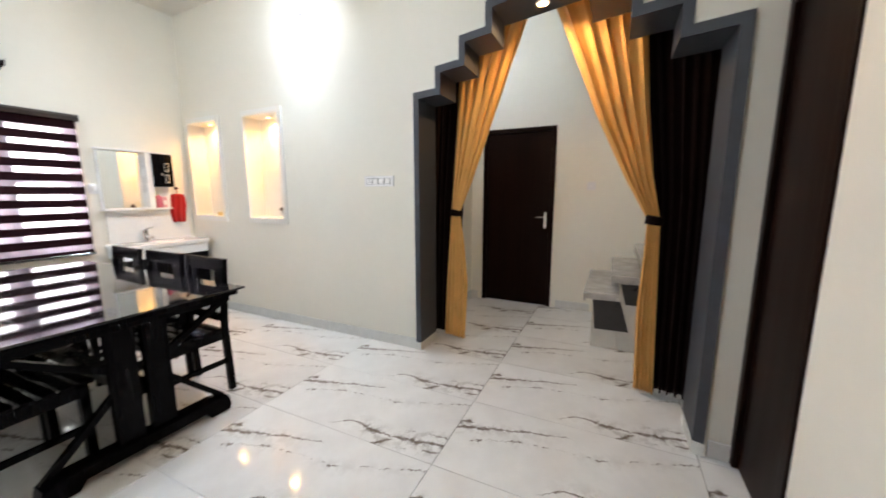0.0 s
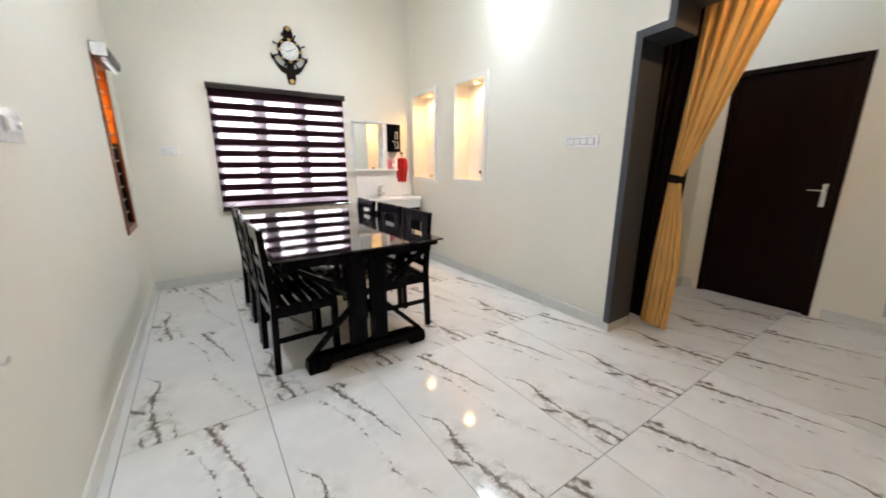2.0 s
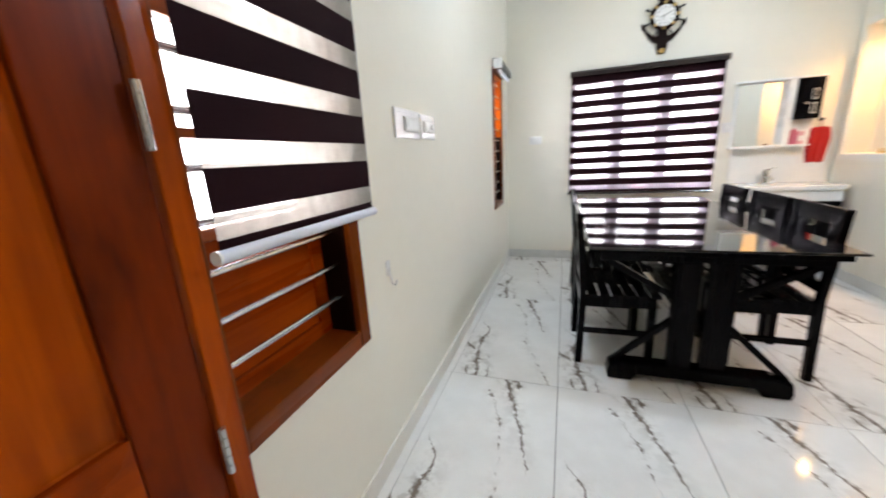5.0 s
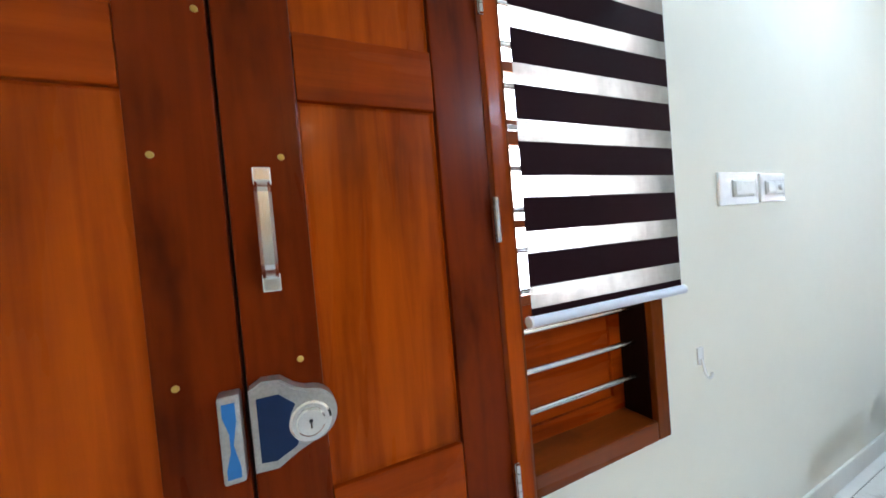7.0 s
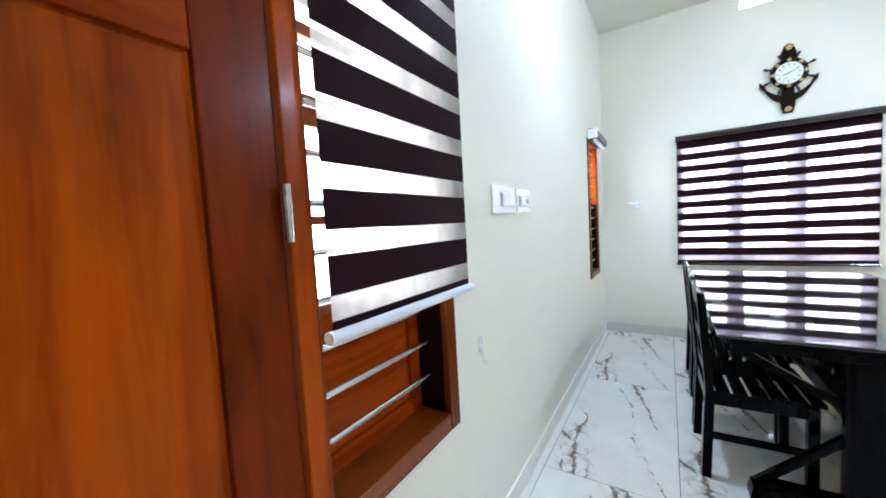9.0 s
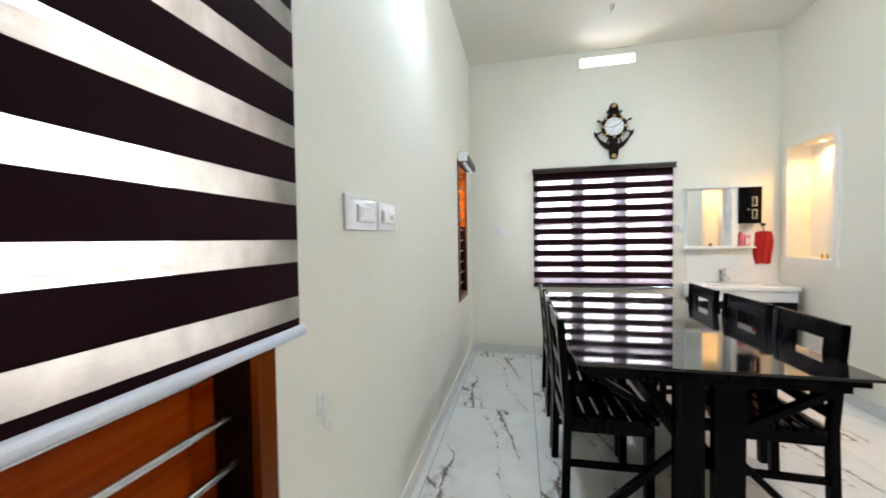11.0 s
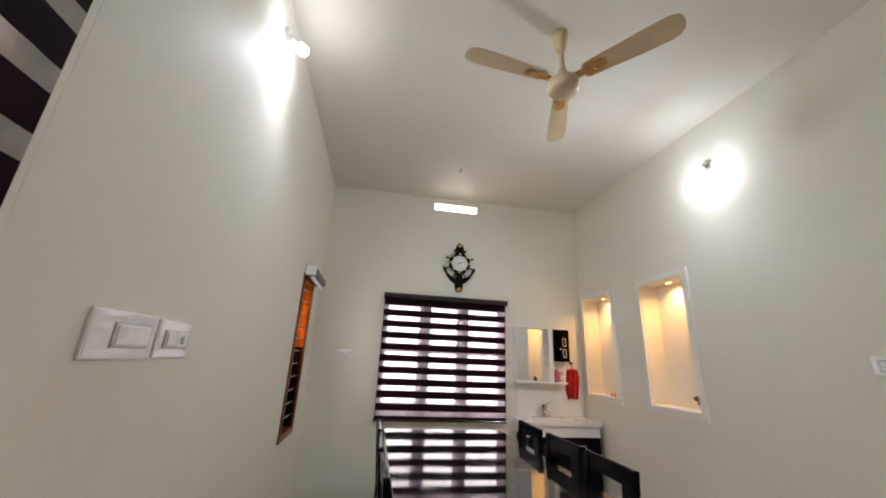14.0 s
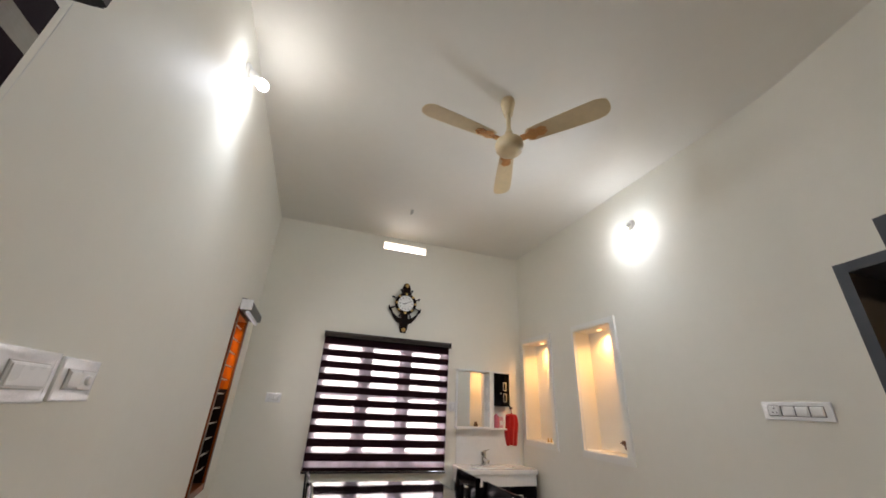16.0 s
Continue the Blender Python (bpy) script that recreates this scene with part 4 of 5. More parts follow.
# ceiling fan
FX, FY, FZ = 1.57, 2.44, 2.925
fan = thing("ceiling_fan", pose(FX, FY, FZ), "champagne cream three-bladed ceiling fan with copper blade arms", "ceiling fan")
bm = B()
lathe(bm, [(0.03, -0.056), (0.074, -0.051), (0.086, -0.033), (0.090, -0.006), (0.084, 0.020), (0.058, 0.034), (0.034, 0.044), (0.027, 0.090), (0.019, 0.12)], 40)
part("motor_housing", bm, M_FAN, fan, smooth=True)
bm = B()
rod(bm, (0, 0, 0.08), (0, 0, H - FZ - 0.05), 0.015, 18)
part("down_rod", bm, M_FAN, fan)
bm = B()
lathe(bm, [(0.020, H - FZ - 0.135), (0.028, H - FZ - 0.13), (0.048, H - FZ - 0.03), (0.046, H - FZ - 0.002)], 28)
part("ceiling_cup", bm, M_FAN, fan, smooth=True)
for a in (187, 307, 67):
    m = Matrix.Rotation(radians(a), 4, 'Z')
    bm = B()
    out = [(0.118, -0.040), (0.14, -0.050), (0.40, -0.064), (0.53, -0.066), (0.565, -0.060), (0.588, -0.042), (0.598, -0.015), (0.598, 0.015), (0.588, 0.042), (0.565, 0.058), (0.53, 0.064), (0.40, 0.061), (0.14, 0.047), (0.118, 0.038)]
    plate(bm, out, -0.0018, 0.0018)
    bmesh.ops.transform(bm, matrix=m @ Matrix.Translation((0, 0, 0.026)) @ Matrix.Rotation(radians(-12), 4, 'X') @ Matrix.Rotation(radians(90), 4, 'X'), verts=bm.verts)
    blade = part("blade", bm, M_FAN, fan)
    bm = B()
    out = [(0.080, -0.022), (0.12, -0.020), (0.15, -0.042), (0.185, -0.026), (0.215, -0.034), (0.245, -0.012), (0.235, 0.0), (0.245, 0.012), (0.215, 0.034), (0.185, 0.026), (0.15, 0.042), (0.12, 0.020), (0.080, 0.022)]
    plate(bm, out, -0.0085, -0.0025, 0.0015)
    for x in (0.18, 0.22):
        for y in (-0.015, 0.015):
            rod(bm, (x, -0.008, y), (x, -0.014, y), 0.0055, 10)
    bmesh.ops.transform(bm, matrix=m @ Matrix.Translation((0, 0, 0.026)) @ Matrix.Rotation(radians(-12), 4, 'X') @ Matrix.Rotation(radians(90), 4, 'X'), verts=bm.verts)
    part("blade_arm", bm, M_COPPER, blade, "copper gilt blade arm")

# ceiling hook with a stub of wire
hk = thing("ceiling_hook", pose(1.35, 4.11, H), "dark metal ceiling hook with a wire stub", "hook")
cu = bmesh.new()
pts = [(0.012 * math.cos(a) - 0.004, 0.004 * a, -0.03 - 0.016 * math.sin(a)) for a in [radians(200 - 24 * i) for i in range(13)]]
pts = [(-0.014, 0.01, 0.0)] + pts
for a, b_ in zip(pts, pts[1:]):
    rod(cu, a, b_, 0.0028, 8)
rod(cu, (0.004, 0, 0), (-0.018, -0.01, -0.085), 0.002, 8)
part("hook", cu, M_GREY, hk)


def led_bulb(m, label, tilt):
    """An LED bulb in a wall holder. Axes: y into the wall."""
    b = thing("wall_bulb", m, label, "wall lamp", "wall bulbs")
    bm = B()
    lathe(bm, [(0.042, 0.0), (0.042, 0.012), (0.034, 0.020), (0.020, 0.024)], 28, pose(0, 0, 0, 90))
    part("holder_base", bm, M_WHITE, b, smooth=False)
    ax = Matrix.Translation((0, -0.022, 0)) @ Matrix.Rotation(radians(90 + tilt), 4, 'X')
    bm = B()
    lathe(bm, [(0.019, 0.0), (0.021, 0.01), (0.021, 0.04), (0.018, 0.046)], 24, ax)
    part("holder", bm, M_WHITE, b)
    bm = B()
    lathe(bm, [(0.015, 0.044), (0.020, 0.052), (0.027, 0.085)], 28, ax)
    part("bulb_collar", bm, M_WHITE, b)
    bm = B()
    lathe(bm, [(0.0275, 0.085), (0.031, 0.10), (0.030, 0.118), (0.022, 0.134), (0.008, 0.141)], 28, ax)
    glow = part("bulb_glass", bm, M_BULB, b, "lit white bulb", smooth=True)
    glow.visible_shadow = False
    return b


led_bulb(on_left(2.60, 3.075), "lit white LED bulb in a wall holder", 45)
led_bulb(on_right(2.95, 2.92), "lit white LED bulb in a wall holder", 45)
led_bulb(pose(3.75, YH1, 2.90), "lit white LED bulb on the hall wall", 45)


def switch_plate(m, w, h, modules, label, glossy=True):
    """A switch board with square modules. Axes: x from 0, z from 0."""
    s = thing("switch_board", m, label, "switch board", "switch boards")
    part("back_plate", box(B(), 0, w, -0.010, 0, 0, h, 0.004), M_CLEAR, s)
    part("cover_frame", cells([0.006, 0.02, w - 0.02, w - 0.006], [0.006, 0.018, h - 0.018, h - 0.006],
                              lambda x, z: not (0.02 < x < w - 0.02 and 0.018 < z < h - 0.018), -0.0108, -0.009), M_CLEAR, s)
    e = 0.032 if h > 0.1 else 0.022
    for a, b_, kind in modules:
        k = part("module", box(B(), a, b_, -0.016, -0.009, e, h - e, 0.003), M_WHITE, s)
        # solid thin ring whose grey draws the shade round the module
        part("module_gap", cells([a - 0.0025, a, b_, b_ + 0.0025], [e - 0.0025, e, h - e, h - e + 0.0025],
                                 lambda x, z: not (a < x < b_ and e < z < h - e), -0.0128, -0.0098), M_GAP if glossy else M_GAP_DARK, k, "thin line coloured as gap shade")
        if kind == "switch":
            bm = box(B(), a + 0.004, b_ - 0.004, -0.0205, -0.0155, e + 0.005, h - e - 0.005, 0.002)
            for v in bm.verts:
                v.co.y += 0.003 * (v.co.z / h - 0.5)
            part("rocker", bm, M_WHITE, k)
        elif kind == "socket":
            c = (a + b_) / 2
            for dx, dz in ((0, 0.012), (-0.009, -0.008), (0.009, -0.008)):
                bm = B()
                rod(bm, (c + dx, -0.0156, h / 2 + dz), (c + dx, -0.0166, h / 2 + dz), 0.0032, 10)
                part("socket_hole", bm, M_BLACK, k)
        else:
            bm = B()
            lathe(bm, [(0.013, 0.0), (0.013, 0.008), (0.010, 0.010)], 20, pose((a + b_) / 2, -0.016, h / 2, 90))
            part("dial_knob", bm, M_WHITE, k)
    return s


switch_plate(on_left(1.862, 1.353), 0.265, 0.122, [(0.085, 0.225, "switch")], "white glossy switch board on the cream wall")
switch_plate(on_left(2.142, 1.357), 0.192, 0.114, [(0.035, 0.095, "switch"), (0.10, 0.17, "knob")], "white glossy switch board with a fan knob")
switch_plate(on_right(2.32, 1.41), 0.305, 0.09, [(0.03 + 0.062 * i, 0.03 + 0.062 * i + 0.056, "socket" if i == 0 else "switch") for i in range(4)],
             "white four-module switch board with a socket", False)
switch_plate(on_back(0.265, 1.355), 0.135, 0.085, [(0.03, 0.066, "socket"), (0.070, 0.106, "switch")], "small white switch plate on the end wall")
switch_plate(on_back(2.125, 1.35), 0.085, 0.095, [(0.024, 0.061, "switch")], "small white switch plate beside the mirror")
switch_plate(pose(XH, 0.60, 1.385, 0, 0, -90), 0.085, 0.085, [(0.022, 0.063, "switch")], "small white switch plate in the hall")

# adhesive hook under the switches
hook = thing("wall_hook", on_left(1.70, 0.775), "clear plastic adhesive wall hook", "hook")
part("hook_plate", box(B(), -0.016, 0.016, -0.004, 0, 0.04, 0.10, 0.004), M_CLEAR, hook)
bm = B()
pts = [(0, -0.005, 0.06), (0, -0.012, 0.03), (0, -0.016, 0.008), (0, -0.026, 0.0), (0, -0.034, 0.008), (0, -0.036, 0.022)]
for a, b_ in zip(pts, pts[1:]):
    rod(bm, a, b_, 0.0045, 10)
part("hook_arm", bm, M_CLEAR, hook)

# lit wall niches
for i, (a, b_) in enumerate(NICHES):
    nc = thing("wall_niche", on_right(b_, 0), "white framed wall niche lit by a warm spot", "niche", "wall niches", kind="structure")
    w = b_ - a
    t = 0.012
    bm = B()
    box(bm, -t, w + t, ND, ND + 0.02, NZ0 - t, NZ1 + t)
    box(bm, -t, 0.0, 0.002, ND, NZ0 - t, NZ1 + t)
    box(bm, w, w + t, 0.002, ND, NZ0 - t, NZ1 + t)
    box(bm, 0.0, w, 0.002, ND, NZ0 - t, NZ0)
    box(bm, 0.0, w, 0.002, ND, NZ1, NZ1 + t)
    bmesh.ops.transform(bm, matrix=Matrix.Translation((w / 2, 0, (NZ0 + NZ1) / 2)) @ Matrix.Diagonal(((w - 2 * t - 0.002) / w, 1, (NZ1 - NZ0 - 2 * t - 0.002) / (NZ1 - NZ0), 1)) @ Matrix.Translation((-w / 2, 0, -(NZ0 + NZ1) / 2)), verts=bm.verts)
    part("niche_lining", bm, M_NICHE, nc)
    f = 0.046
    part("niche_frame", cells([-0.018, 0.008, w - 0.008, w + f], [NZ0 - f, NZ0 + 0.008, NZ1 - 0.008, NZ1 + f],
                              lambda x, z: not (0.008 < x < w - 0.008 and NZ0 + 0.008 < z < NZ1 - 0.008), -0.020, 0.004), M_NICHE_FRAME, nc)
    bm = B()
    lathe(bm, [(0.030, 0.0), (0.030, 0.005), (0.022, 0.006)], 24, pose(w / 2, 0.09, NZ1 - 0.016, 180))
    sp = part("spot_ring", bm, M_WHITE, nc)
    bm = B()
    lathe(bm, [(0.019, 0.0), (0.017, 0.003)], 20, pose(w / 2, 0.09, NZ1 - 0.0225, 180))
    part("spot_lens", bm, M_SPOT, sp, "lit warm spot lens").visible_shadow = False
orn = thing("bird_ornament", pose(W + 0.06, 3.40, NZ0 + 0.0135, 0, 0, 20), "tiny brown bird ornament standing in the niche", "ornament")
bm = B()
ball(bm, (0, 0, 0.036), 0.020, 0.8, 14)
ball(bm, (-0.004, 0.020, 0.055), 0.012, 1.0, 12)
rod(bm, (-0.004, 0.030, 0.055), (-0.004, 0.042, 0.053), 0.004, 8, 0.0006)
rod(bm, (0, -0.012, 0.038), (0, -0.052, 0.046), 0.010, 10, 0.004)
rod(bm, (0.005, 0.004, 0.0), (0.005, 0.004, 0.03), 0.002, 6)
rod(bm, (-0.007, 0.004, 0.0), (-0.007, 0.004, 0.03), 0.002, 6)
bmesh.ops.scale(bm, vec=(1.6, 1.6, 1.6), verts=bm.verts)
part("bird", bm, plain("brown_ornament", (0.12, 0.05, 0.02), 0.5), orn, smooth=True)
for y in (4.44, 4.49):
    tn = thing("trinket", pose(W + 0.06, y, NZ0 + 0.0135), "tiny brown trinket on the niche floor", "ornament")
    bm = B()
    lathe(bm, [(0.006, 0), (0.009, 0.006), (0.004, 0.014), (0.006, 0.022), (0.002, 0.027)], 12)
    bmesh.ops.scale(bm, vec=(1.5, 1.5, 1.5), verts=bm.verts)
    part("trinket_body", bm, M_BRASS, tn)

# ventilator opening: frame and slats
vt = thing("ventilator", on_back(VENT[0], VENT[2]), "narrow bright ventilator opening under the ceiling", "ventilator", kind="structure")
vw, vh = VENT[1] - VENT[0], VENT[3] - VENT[2]
part("vent_lining", cells([0, 0.006, vw - 0.006, vw], [0, 0.006, vh - 0.006, vh], lambda x, z: not (0.006 < x < vw - 0.006 and 0.006 < z < vh - 0.006), 0.001, 0.20), M_NICHE, vt)

# ---- washstand in the corner ----
vs = thing("washstand", pose(2.19, YB, 0), "white ceramic basin on a black cabinet in the corner", "washstand")
vx, vy = W - 2.19 - 0.05, 0.36
bm = B()
box(bm, 0.0, vx, -vy, 0.0, 0.80, 0.845, 0.010)
part("basin_rim", bm, M_GLOSSWHITE, vs)
bm = B()
lathe(bm, [(0.205, 0.0), (0.20, -0.004), (0.188, -0.002), (0.15, 0.001), (0.06, 0.0015), (0.02, 0.002)], 36, pose(vx * 0.47, -0.20, 0.851) @ Matrix.Diagonal((1.25, 0.66, 1, 1)))
part("basin_bowl", bm, M_GLOSSWHITE, vs, smooth=True)
part("basin_apron", box(B(), 0.012, vx - 0.012, -vy + 0.02, -0.002, 0.70, 0.80, 0.006), M_GLOSSWHITE, vs)
cab = part("cabinet", box(B(), 0.03, vx - 0.01, -vy + 0.04, -0.002, 0.22, 0.699, 0.004), M_BLACKWOOD, vs, "black cabinet below the basin")
for x0, x1 in ((0.034, vx * 0.5 - 0.002), (vx * 0.5 + 0.002, vx - 0.014)):
    dr = part("cabinet_door", box(B(), x0, x1, -vy + 0.022, -vy + 0.039, 0.226, 0.692, 0.003), M_BLACKWOOD, vs)
    xc = (x0 + x1) / 2
    for z in (0.60, 0.52):
        fr = cells([xc - 0.03, xc - 0.023, xc + 0.023, xc + 0.03], [z - 0.03, z - 0.023, z + 0.023, z + 0.03],
                   lambda x, zz: not (abs(x - xc) < 0.023 and abs(zz - z) < 0.023), -vy + 0.018, -vy + 0.023)
        part("square_trim", fr, M_CHROME, dr, "small square chrome trim")
for x in (0.07, vx - 0.06):
    for y in (-vy + 0.07, -0.05):
        part("cabinet_leg", rod(B(), (x, y, 0), (x, y, 0.22), 0.018, 14), M_CHROME, vs)
bm = B()
tx = vx * 0.40
lathe(bm, [(0.034, 0.845), (0.034, 0.852), (0.029, 0.856), (0.028, 0.935), (0.031, 0.94), (0.030, 0.972), (0.018, 0.980)], 24, pose(tx, -0.075, 0))
bar(bm, (tx, -0.07, 0.915), (tx + 0.01, -0.185, 0.895), 0.036, 0.028, 0.008)
rod(bm, (tx + 0.0095, -0.175, 0.895), (tx + 0.0095, -0.175, 0.878), 0.010)
bar(bm, (tx - 0.01, -0.075, 0.975), (tx + 0.055, -0.12, 1.0), 0.030, 0.012, 0.004)
part("basin_tap", bm, M_CHROME, vs, "chrome basin mixer tap")
part("splash_panel", box(B(), 0.035, vx, -0.012, -0.001, 0.846, 1.185, 0.003), M_GLOSSWHITE, vs, "white splash panel above the basin")

mu = thing("mirror_cabinet", on_back(2.205, 1.185), "white mirror unit with a small black cupboard and shelf", "mirror cabinet")
part("back_board", box(B(), 0.0, 0.625, -0.018, -0.001, 0.0, 0.61, 0.002), M_WHITE, mu)
part("base_shelf", box(B(), -0.015, 0.585, -0.105, -0.018, 0.0, 0.018, 0.003), M_WHITE, mu)
part("top_board", box(B(), -0.015, 0.63, -0.105, -0.018, 0.592, 0.61, 0.003), M_WHITE, mu)
part("mirror_glass", box(B(), 0.02, 0.375, -0.024, -0.0185, 0.022, 0.588, 0.001, seg=1), M_MIRROR, mu, "mirror glass")
part("divider", box(B(), 0.378, 0.43, -0.10, -0.0185, 0.019, 0.591, 0.002), M_WHITE, mu)
cup = part("cupboard", box(B(), 0.432, 0.622, -0.115, -0.0185, 0.240, 0.591, 0.003), M_BLACKWOOD, mu, "small black cupboard")
for z in (0.33, 0.45):
    c = 0.56
    part("rectangle_trim", cells([c - 0.021, c - 0.013, c + 0.013, c + 0.021], [z - 0.045, z - 0.037, z + 0.037, z + 0.045],
                                 lambda x, zz: not (abs(x - c) < 0.013 and abs(zz - z) < 0.037), -0.119, -0.114), M_CHROME, cup, "chrome rectangle trim")
part("cupboard_knob", lathe(B(), [(0.007, 0), (0.006, 0.012), (0.012, 0.018), (0.011, 0.026), (0.004, 0.029)], 16, pose(0.50, -0.115, 0.375, 90)), M_CHROME, cup, smooth=True)
bt = thing("soap_bottle", pose(2.205 + 0.475, YB - 0.065, 1.204), "pink liquid soap bottle on the mirror shelf", "bottle")
part("bottle_body", lathe(B(), [(0.030, 0), (0.032, 0.006), (0.032, 0.10), (0.026, 0.122), (0.011, 0.132), (0.011, 0.142)], 22), M_PINK, bt, smooth=True)
bm = B()
lathe(bm, [(0.013, 0.142), (0.013, 0.158), (0.004, 0.160), (0.004, 0.178)], 16)
bar(bm, (0.006, 0, 0.180), (-0.034, 0, 0.176), 0.010, 0.007, 0.002)
part("pump", bm, M_WHITE, bt)
bt2 = thing("soap_pouch", pose(2.205 + 0.53, YB - 0.06, 1.204), "pink and white soap packet on the mirror shelf", "packet")
part("packet", box(B(), -0.024, 0.024, -0.018, 0.018, 0, 0.115, 0.007), plain("pale_pink_packet", (0.70, 0.38, 0.42), 0.35), bt2)
part("packet_label", box(B(), -0.016, 0.016, -0.0195, -0.0175, 0.03, 0.075, 0.0005, seg=1), M_WHITE, bt2)

# red towel on a hook
tw = thing("hand_towel", on_back(2.895, 1.03, 0.0), "red folded hand towel hanging from a hook", "towel")
bm = B()
NU, NV = 26, 22
grid = []
for j in range(NV + 1):
    t = j / NV
    z = 0.31 * (1 - t)
    half = 0.068 + 0.022 * math.sin(math.pi * (0.06 + 0.88 * t)) - 0.004 * t
    row = []
    for i in range(NU + 1):
        s = i / NU * 2 - 1
        y = -0.020 - 0.016 * (1 - s * s) - 0.008 * math.sin(s * 9 + 2 * t) * (0.3 + 0.7 * t)
        row.append(bm.verts.new((half * s + 0.004 * math.sin(7 * t), y, z + 0.012 * (1 - s * s) * (1 if j == 0 else 0) - 0.004 * math.sin(5 * s) * t)))
    grid.append(row)
for j in range(NV):
    for i in range(NU):
        bm.faces.new((grid[j][i], grid[j + 1][i], grid[j + 1][i + 1], grid[j][i + 1]))
cloth = part("cloth", bm, M_RED, tw, smooth=True)
sol = cloth.modifiers.new("thickness", 'SOLIDIFY')
sol.thickness = 0.012
bm = B()
rod(bm, (0.0, -0.025, 0.32), (0.0, -0.012, 0.385), 0.004, 10)
part("loop", bm, M_RED, tw)
th = thing("towel_hook", on_back(2.895, 1.39, 0.0), "small dark metal towel hook on the wall", "hook")
bm = B()
lathe(bm, [(0.018, 0.0), (0.018, 0.004), (0.008, 0.007), (0.007, 0.026), (0.012, 0.032), (0.009, 0.040)], 18, pose(0, -0.001, 0.024, 90))
part("hook_knob", bm, M_GREY, th)

# ---- archway curtains ----


def hang(y):
    """The curtain rods follow the askew wall."""
    return askew(y, 0.22)


def cloth_panel(parent, name, mat, x, rows, folds, depth, phase=0.0, nu=120, nv=64):
    """A pleated curtain. rows: (z, y at one side, y at the other, fold depth), from the top down."""
    bm = B()
    grid = []
    for j in range(nv + 1):
        z = rows[0][0] + (rows[-1][0] - rows[0][0]) * j / nv
        k = max(i for i in range(len(rows) - 1) if rows[i][0] >= z - 1e-9)
        a, b_ = rows[k], rows[k + 1]
        t = (a[0] - z) / (a[0] - b_[0])
        y0, y1, dp = (a[i] + (b_[i] - a[i]) * t for i in (1, 2, 3))
        row = []
        for i in range(nu + 1):
            s = i / nu
            w = TAU * folds * s + phase + 0.16 * math.sin(2.1 * z + 5 * s)
            fold = math.sin(w) + 0.22 * math.sin(2.3 * w + 0.5 * z) + 0.12 * math.sin(0.37 * w + 3 * z)
            row.append(bm.verts.new((x + hang(y0 + (y1 - y0) * s) + depth * dp * fold, y0 + (y1 - y0) * s + 0.010 * dp * math.cos(w) * (1 if 0 < i < nu else 0), z + 0.006 * math.sin(3 * w) * (1 if j == nv else 0))))
        grid.append(row)
    for j in range(nv):
        for i in range(nu):
            bm.faces.new((grid[j][i], grid[j + 1][i], grid[j + 1][i + 1], grid[j][i + 1]))
    ob = part(name, bm, mat, parent, smooth=True)
    s = ob.modifiers.new("thickness", 'SOLIDIFY')
    s.thickness = 0.003
    return ob


def tie_band(parent, x, y, z, ry, rx):
    bm = B()
    lathe(bm, [(1.0, -0.028), (1.06, -0.02), (1.06, 0.02), (1.0, 0.028)], 28, pose(x, y, z, 8) @ Matrix.Diagonal((rx, ry, 1, 1)))
    part("tie_band", bm, M_BROWN, parent, "dark brown tie band")


GOLD_X, DARK_X, ROD_Z = 3.42, 3.485, 2.70
gl = thing("curtain", pose(0, 0, 0), "gold curtain tied back beside the archway", "curtain", "archway curtains")
cloth_panel(gl, "cloth", M_GOLD, GOLD_X, [(ROD_Z - 0.01, 0.93, 1.52, 1.0), (2.30, 1.09, 1.54, 1.0), (1.85, 1.26, 1.565, 0.9), (1.45, 1.42, 1.60, 0.75), (1.18, 1.545, 1.625, 0.5), (0.95, 1.50, 1.645, 0.38), (0.55, 1.455, 1.675, 0.45), (0.035, 1.48, 1.695, 0.55)], 5, 0.022)
tie_band(gl, GOLD_X + hang(1.585), 1.585, 1.18, 0.048, 0.036)
gr = thing("curtain", pose(0, 0, 0), "gold curtain tied back beside the archway", "curtain", "archway curtains")
cloth_panel(gr, "cloth", M_GOLD, GOLD_X, [(ROD_Z - 0.01, 0.80, 0.24, 1.0), (2.30, 0.64, 0.20, 1.0), (1.85, 0.46, 0.16, 0.9), (1.45, 0.27, 0.11, 0.75), (1.18, 0.125, 0.055, 0.5), (0.95, 0.13, 0.045, 0.38), (0.55, 0.145, 0.03, 0.42), (0.035, 0.125, 0.01, 0.45)], 5, 0.022, 1.0)
tie_band(gr, GOLD_X + hang(0.09), 0.09, 1.18, 0.046, 0.036)
dr_ = thing("curtain", pose(0, 0, 0), "dark brown curtain hanging straight behind the gold one", "curtain", "archway curtains")
cloth_panel(dr_, "cloth", M_BROWN, DARK_X, [(ROD_Z - 0.01, 0.30, -0.26, 1.0), (1.3, 0.12, -0.25, 1.0), (0.035, 0.075, -0.25, 1.1)], 8, 0.026, 0.4)
dl_ = thing("curtain", pose(0, 0, 0), "dark brown curtain hanging straight behind the gold one", "curtain", "archway curtains")
cloth_panel(dl_, "cloth", M_BROWN, DARK_X, [(ROD_Z - 0.01, 1.36, 1.92, 1.0), (1.3, 1.54, 1.92, 1.0), (0.035, 1.60, 1.92, 1.1)], 6, 0.024, 0.9)
rd = thing("curtain_rod", pose(0, 0, 0), "dark steel curtain rod behind the archway head", "curtain rod")
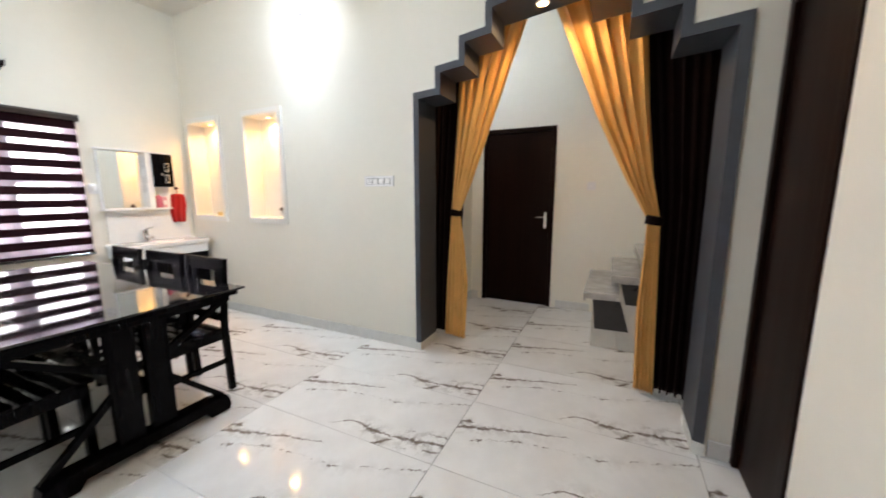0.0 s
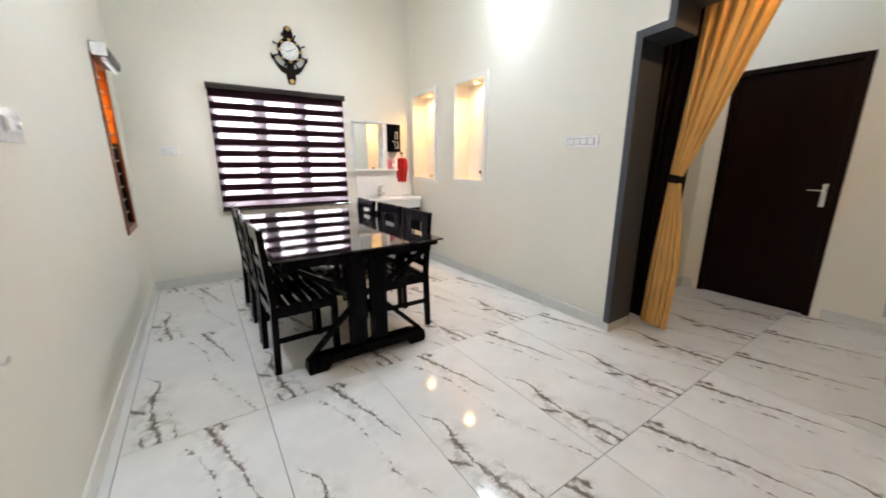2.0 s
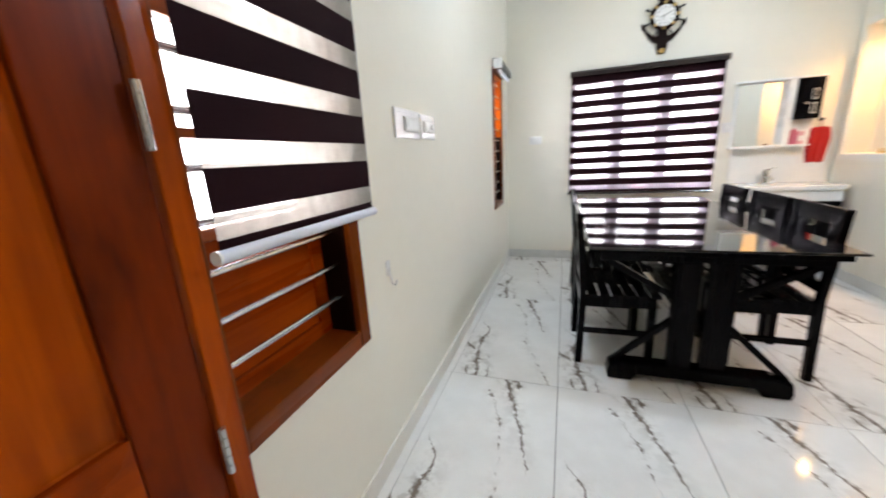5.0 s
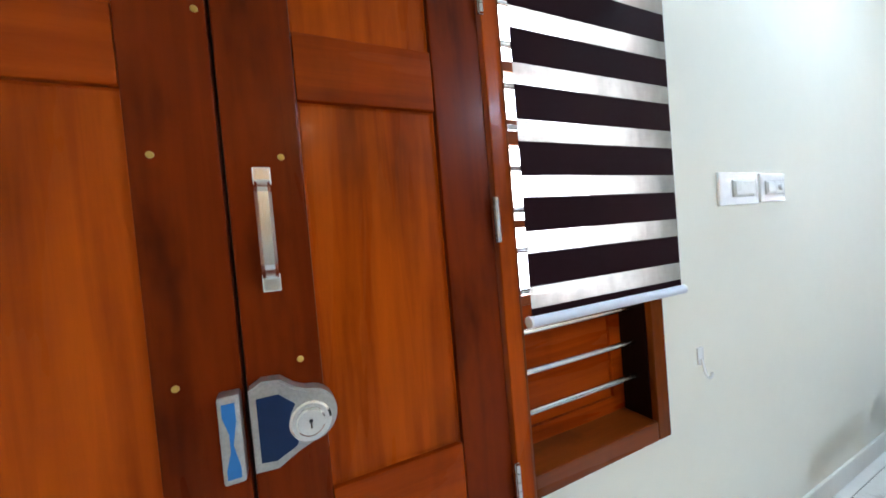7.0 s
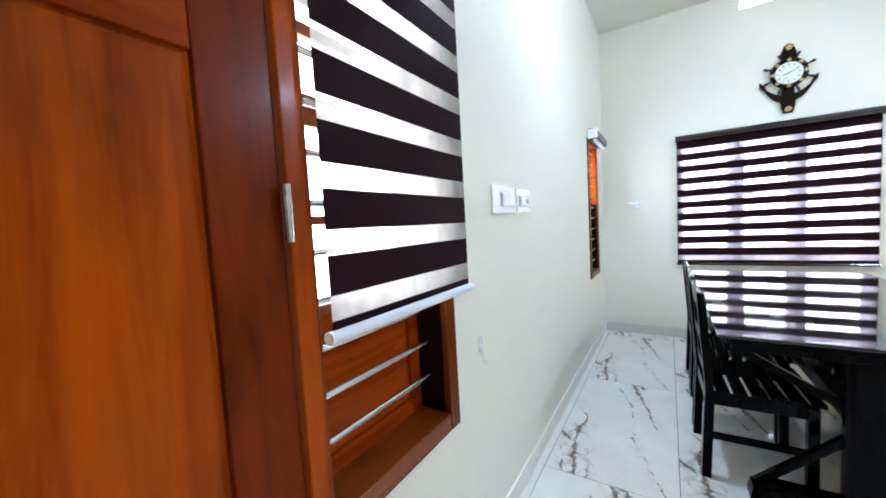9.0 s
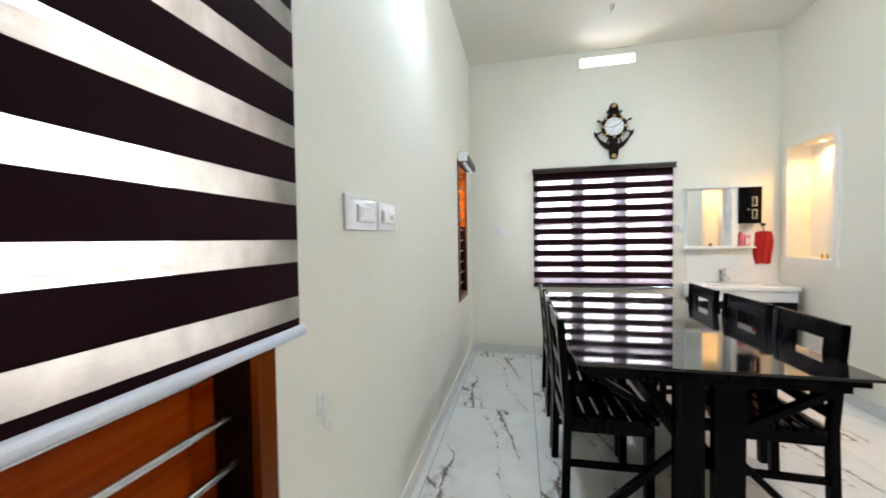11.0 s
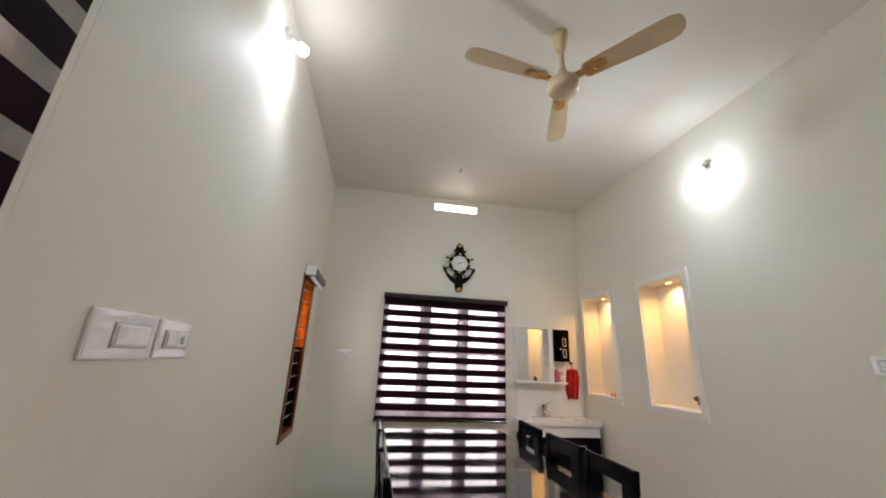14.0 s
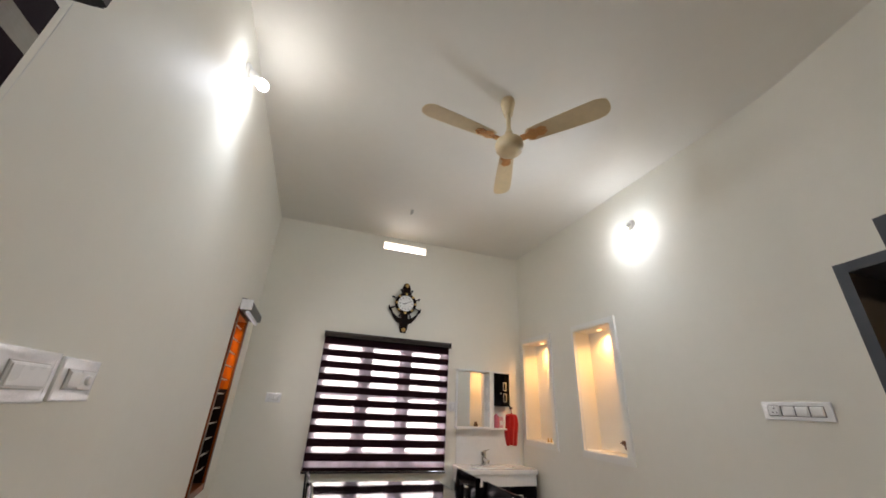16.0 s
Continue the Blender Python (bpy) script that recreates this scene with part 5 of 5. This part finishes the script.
for x in (GOLD_X, DARK_X):
    part("rod", rod(B(), (x + hang(AY0), AY0, ROD_Z), (x + hang(AY1), AY1, ROD_Z), 0.011, 16), M_GREY, rd)
for y in (-0.1, 1.72):
    part("bracket", box(B(), W + AT + askew(y) + 0.004, DARK_X + hang(y) + 0.01, y - 0.012, y + 0.012, ROD_Z + 0.011, ROD_Z + 0.027, 0.003), M_GREY, rd)
# spot in the arch head
sp = thing("recessed_spot", pose(2.945, 0.81, 2.588 - FW), "lit warm recessed spot in the arch head", "spot light")
part("spot_ring", lathe(B(), [(0.044, 0.0), (0.044, 0.005), (0.034, 0.008)], 28, pose(0, 0, 0, 180)), M_WHITE, sp)
part("spot_lens", lathe(B(), [(0.032, 0.006), (0.030, 0.010)], 24, pose(0, 0, 0, 180)), M_SPOT_ARCH, sp, "lit warm lens").visible_shadow = False

# ---- hall stair, beyond the curtain ----
SX = 3.75
stair = thing("staircase", pose(SX, 0.44, 0), "cream staircase with grey marble treads and black granite side inlays", "staircase", kind="structure")
RUN, RISE = 0.21, 0.16
SW = XH - SX - 0.002
for i in range(9):
    z1 = 0.50 + RISE * i
    y1 = -RUN * i
    part("step_block", box(B(), 0.0, SW, y1 - RUN, y1 - 0.001, 0.0, z1 - 0.032, 0.002, seg=1), M_STAIR_SIDE, stair)
    part("tread", box(B(), -0.02, SW, y1 - RUN - 0.001, y1 + 0.075, z1 - 0.031, z1, 0.005), M_STAIR, stair, "grey veined marble tread")
    part("nosing", box(B(), -0.018, SW, y1 + 0.052, y1 + 0.073, z1 - 0.085, z1 - 0.031, 0.004), M_STAIR, stair)
    part("tread_edge", box(B(), -0.012, -0.001, y1 - RUN + 0.02, y1 + 0.05, z1 - 0.064, z1 - 0.0315, 0.002, seg=1), M_STAIR, stair)
    q = [(y1 - 0.004, z1 - 0.070), (y1 - 0.030, z1 - 0.332), (y1 - 0.298, z1 - 0.326), (y1 - 0.222, z1 - 0.066)]
    if i:
        q = [(y1 - 0.004, z1 - 0.070), (y1 - 0.050, z1 - 0.245), (y1 - 0.258, z1 - 0.245), (y1 - 0.215, z1 - 0.066)]
    bm = plate(B(), q, -0.004, 0.004)
    bmesh.ops.transform(bm, matrix=pose(-0.003 - 0.004 * (i % 2), 0, 0, 0, 0, 90), verts=bm.verts)
    part("side_inlay", bm, M_GRANITE, stair, "black granite inlay")

# ---- floor tiles ----
TW, TL, X0, Y0 = 0.61, 1.22, 0.05 - 0.61, 1.07 - 3 * 1.22


@functools.lru_cache(maxsize=None)
def tile_mesh(x0, x1, y0, y1):
    """A whole or cut floor tile, its print starting at the same corner."""
    me = bpy.data.meshes.new("tile")
    bm = B()
    box(bm, x0 + 0.0018, x1 - 0.0018, y0 + 0.0018, y1 - 0.0018, -0.010, 0.0)
    bmesh.ops.delete(bm, geom=[f for f in bm.faces if f.normal.z < -0.9], context='FACES')
    bm.to_mesh(me)
    bm.free()
    me.materials.append(M_TILE)
    return me


for i in range(9):
    for j in range(8):
        x, y = X0 + TW * i, Y0 + TL * j
        ya, yb, xb = (YF - 0.2, YB + 0.2, W + AT) if x + TW <= W + AT else (YH0 - 0.2, YH1 + 0.2, XH + 0.2)
        x0, x1 = max(0.0, -0.2 - x), min(TW, xb - x)
        y0, y1 = max(-TL, ya - y), min(0.0, yb - y)
        if x1 - x0 < 0.02 or y1 - y0 < 0.02:
            continue
        t = new("tile", tile_mesh(round(x0, 4), round(x1, 4), round(y0, 4), round(y1, 4)))
        t.location = (x, y, 0.0)
        t.parent = floor
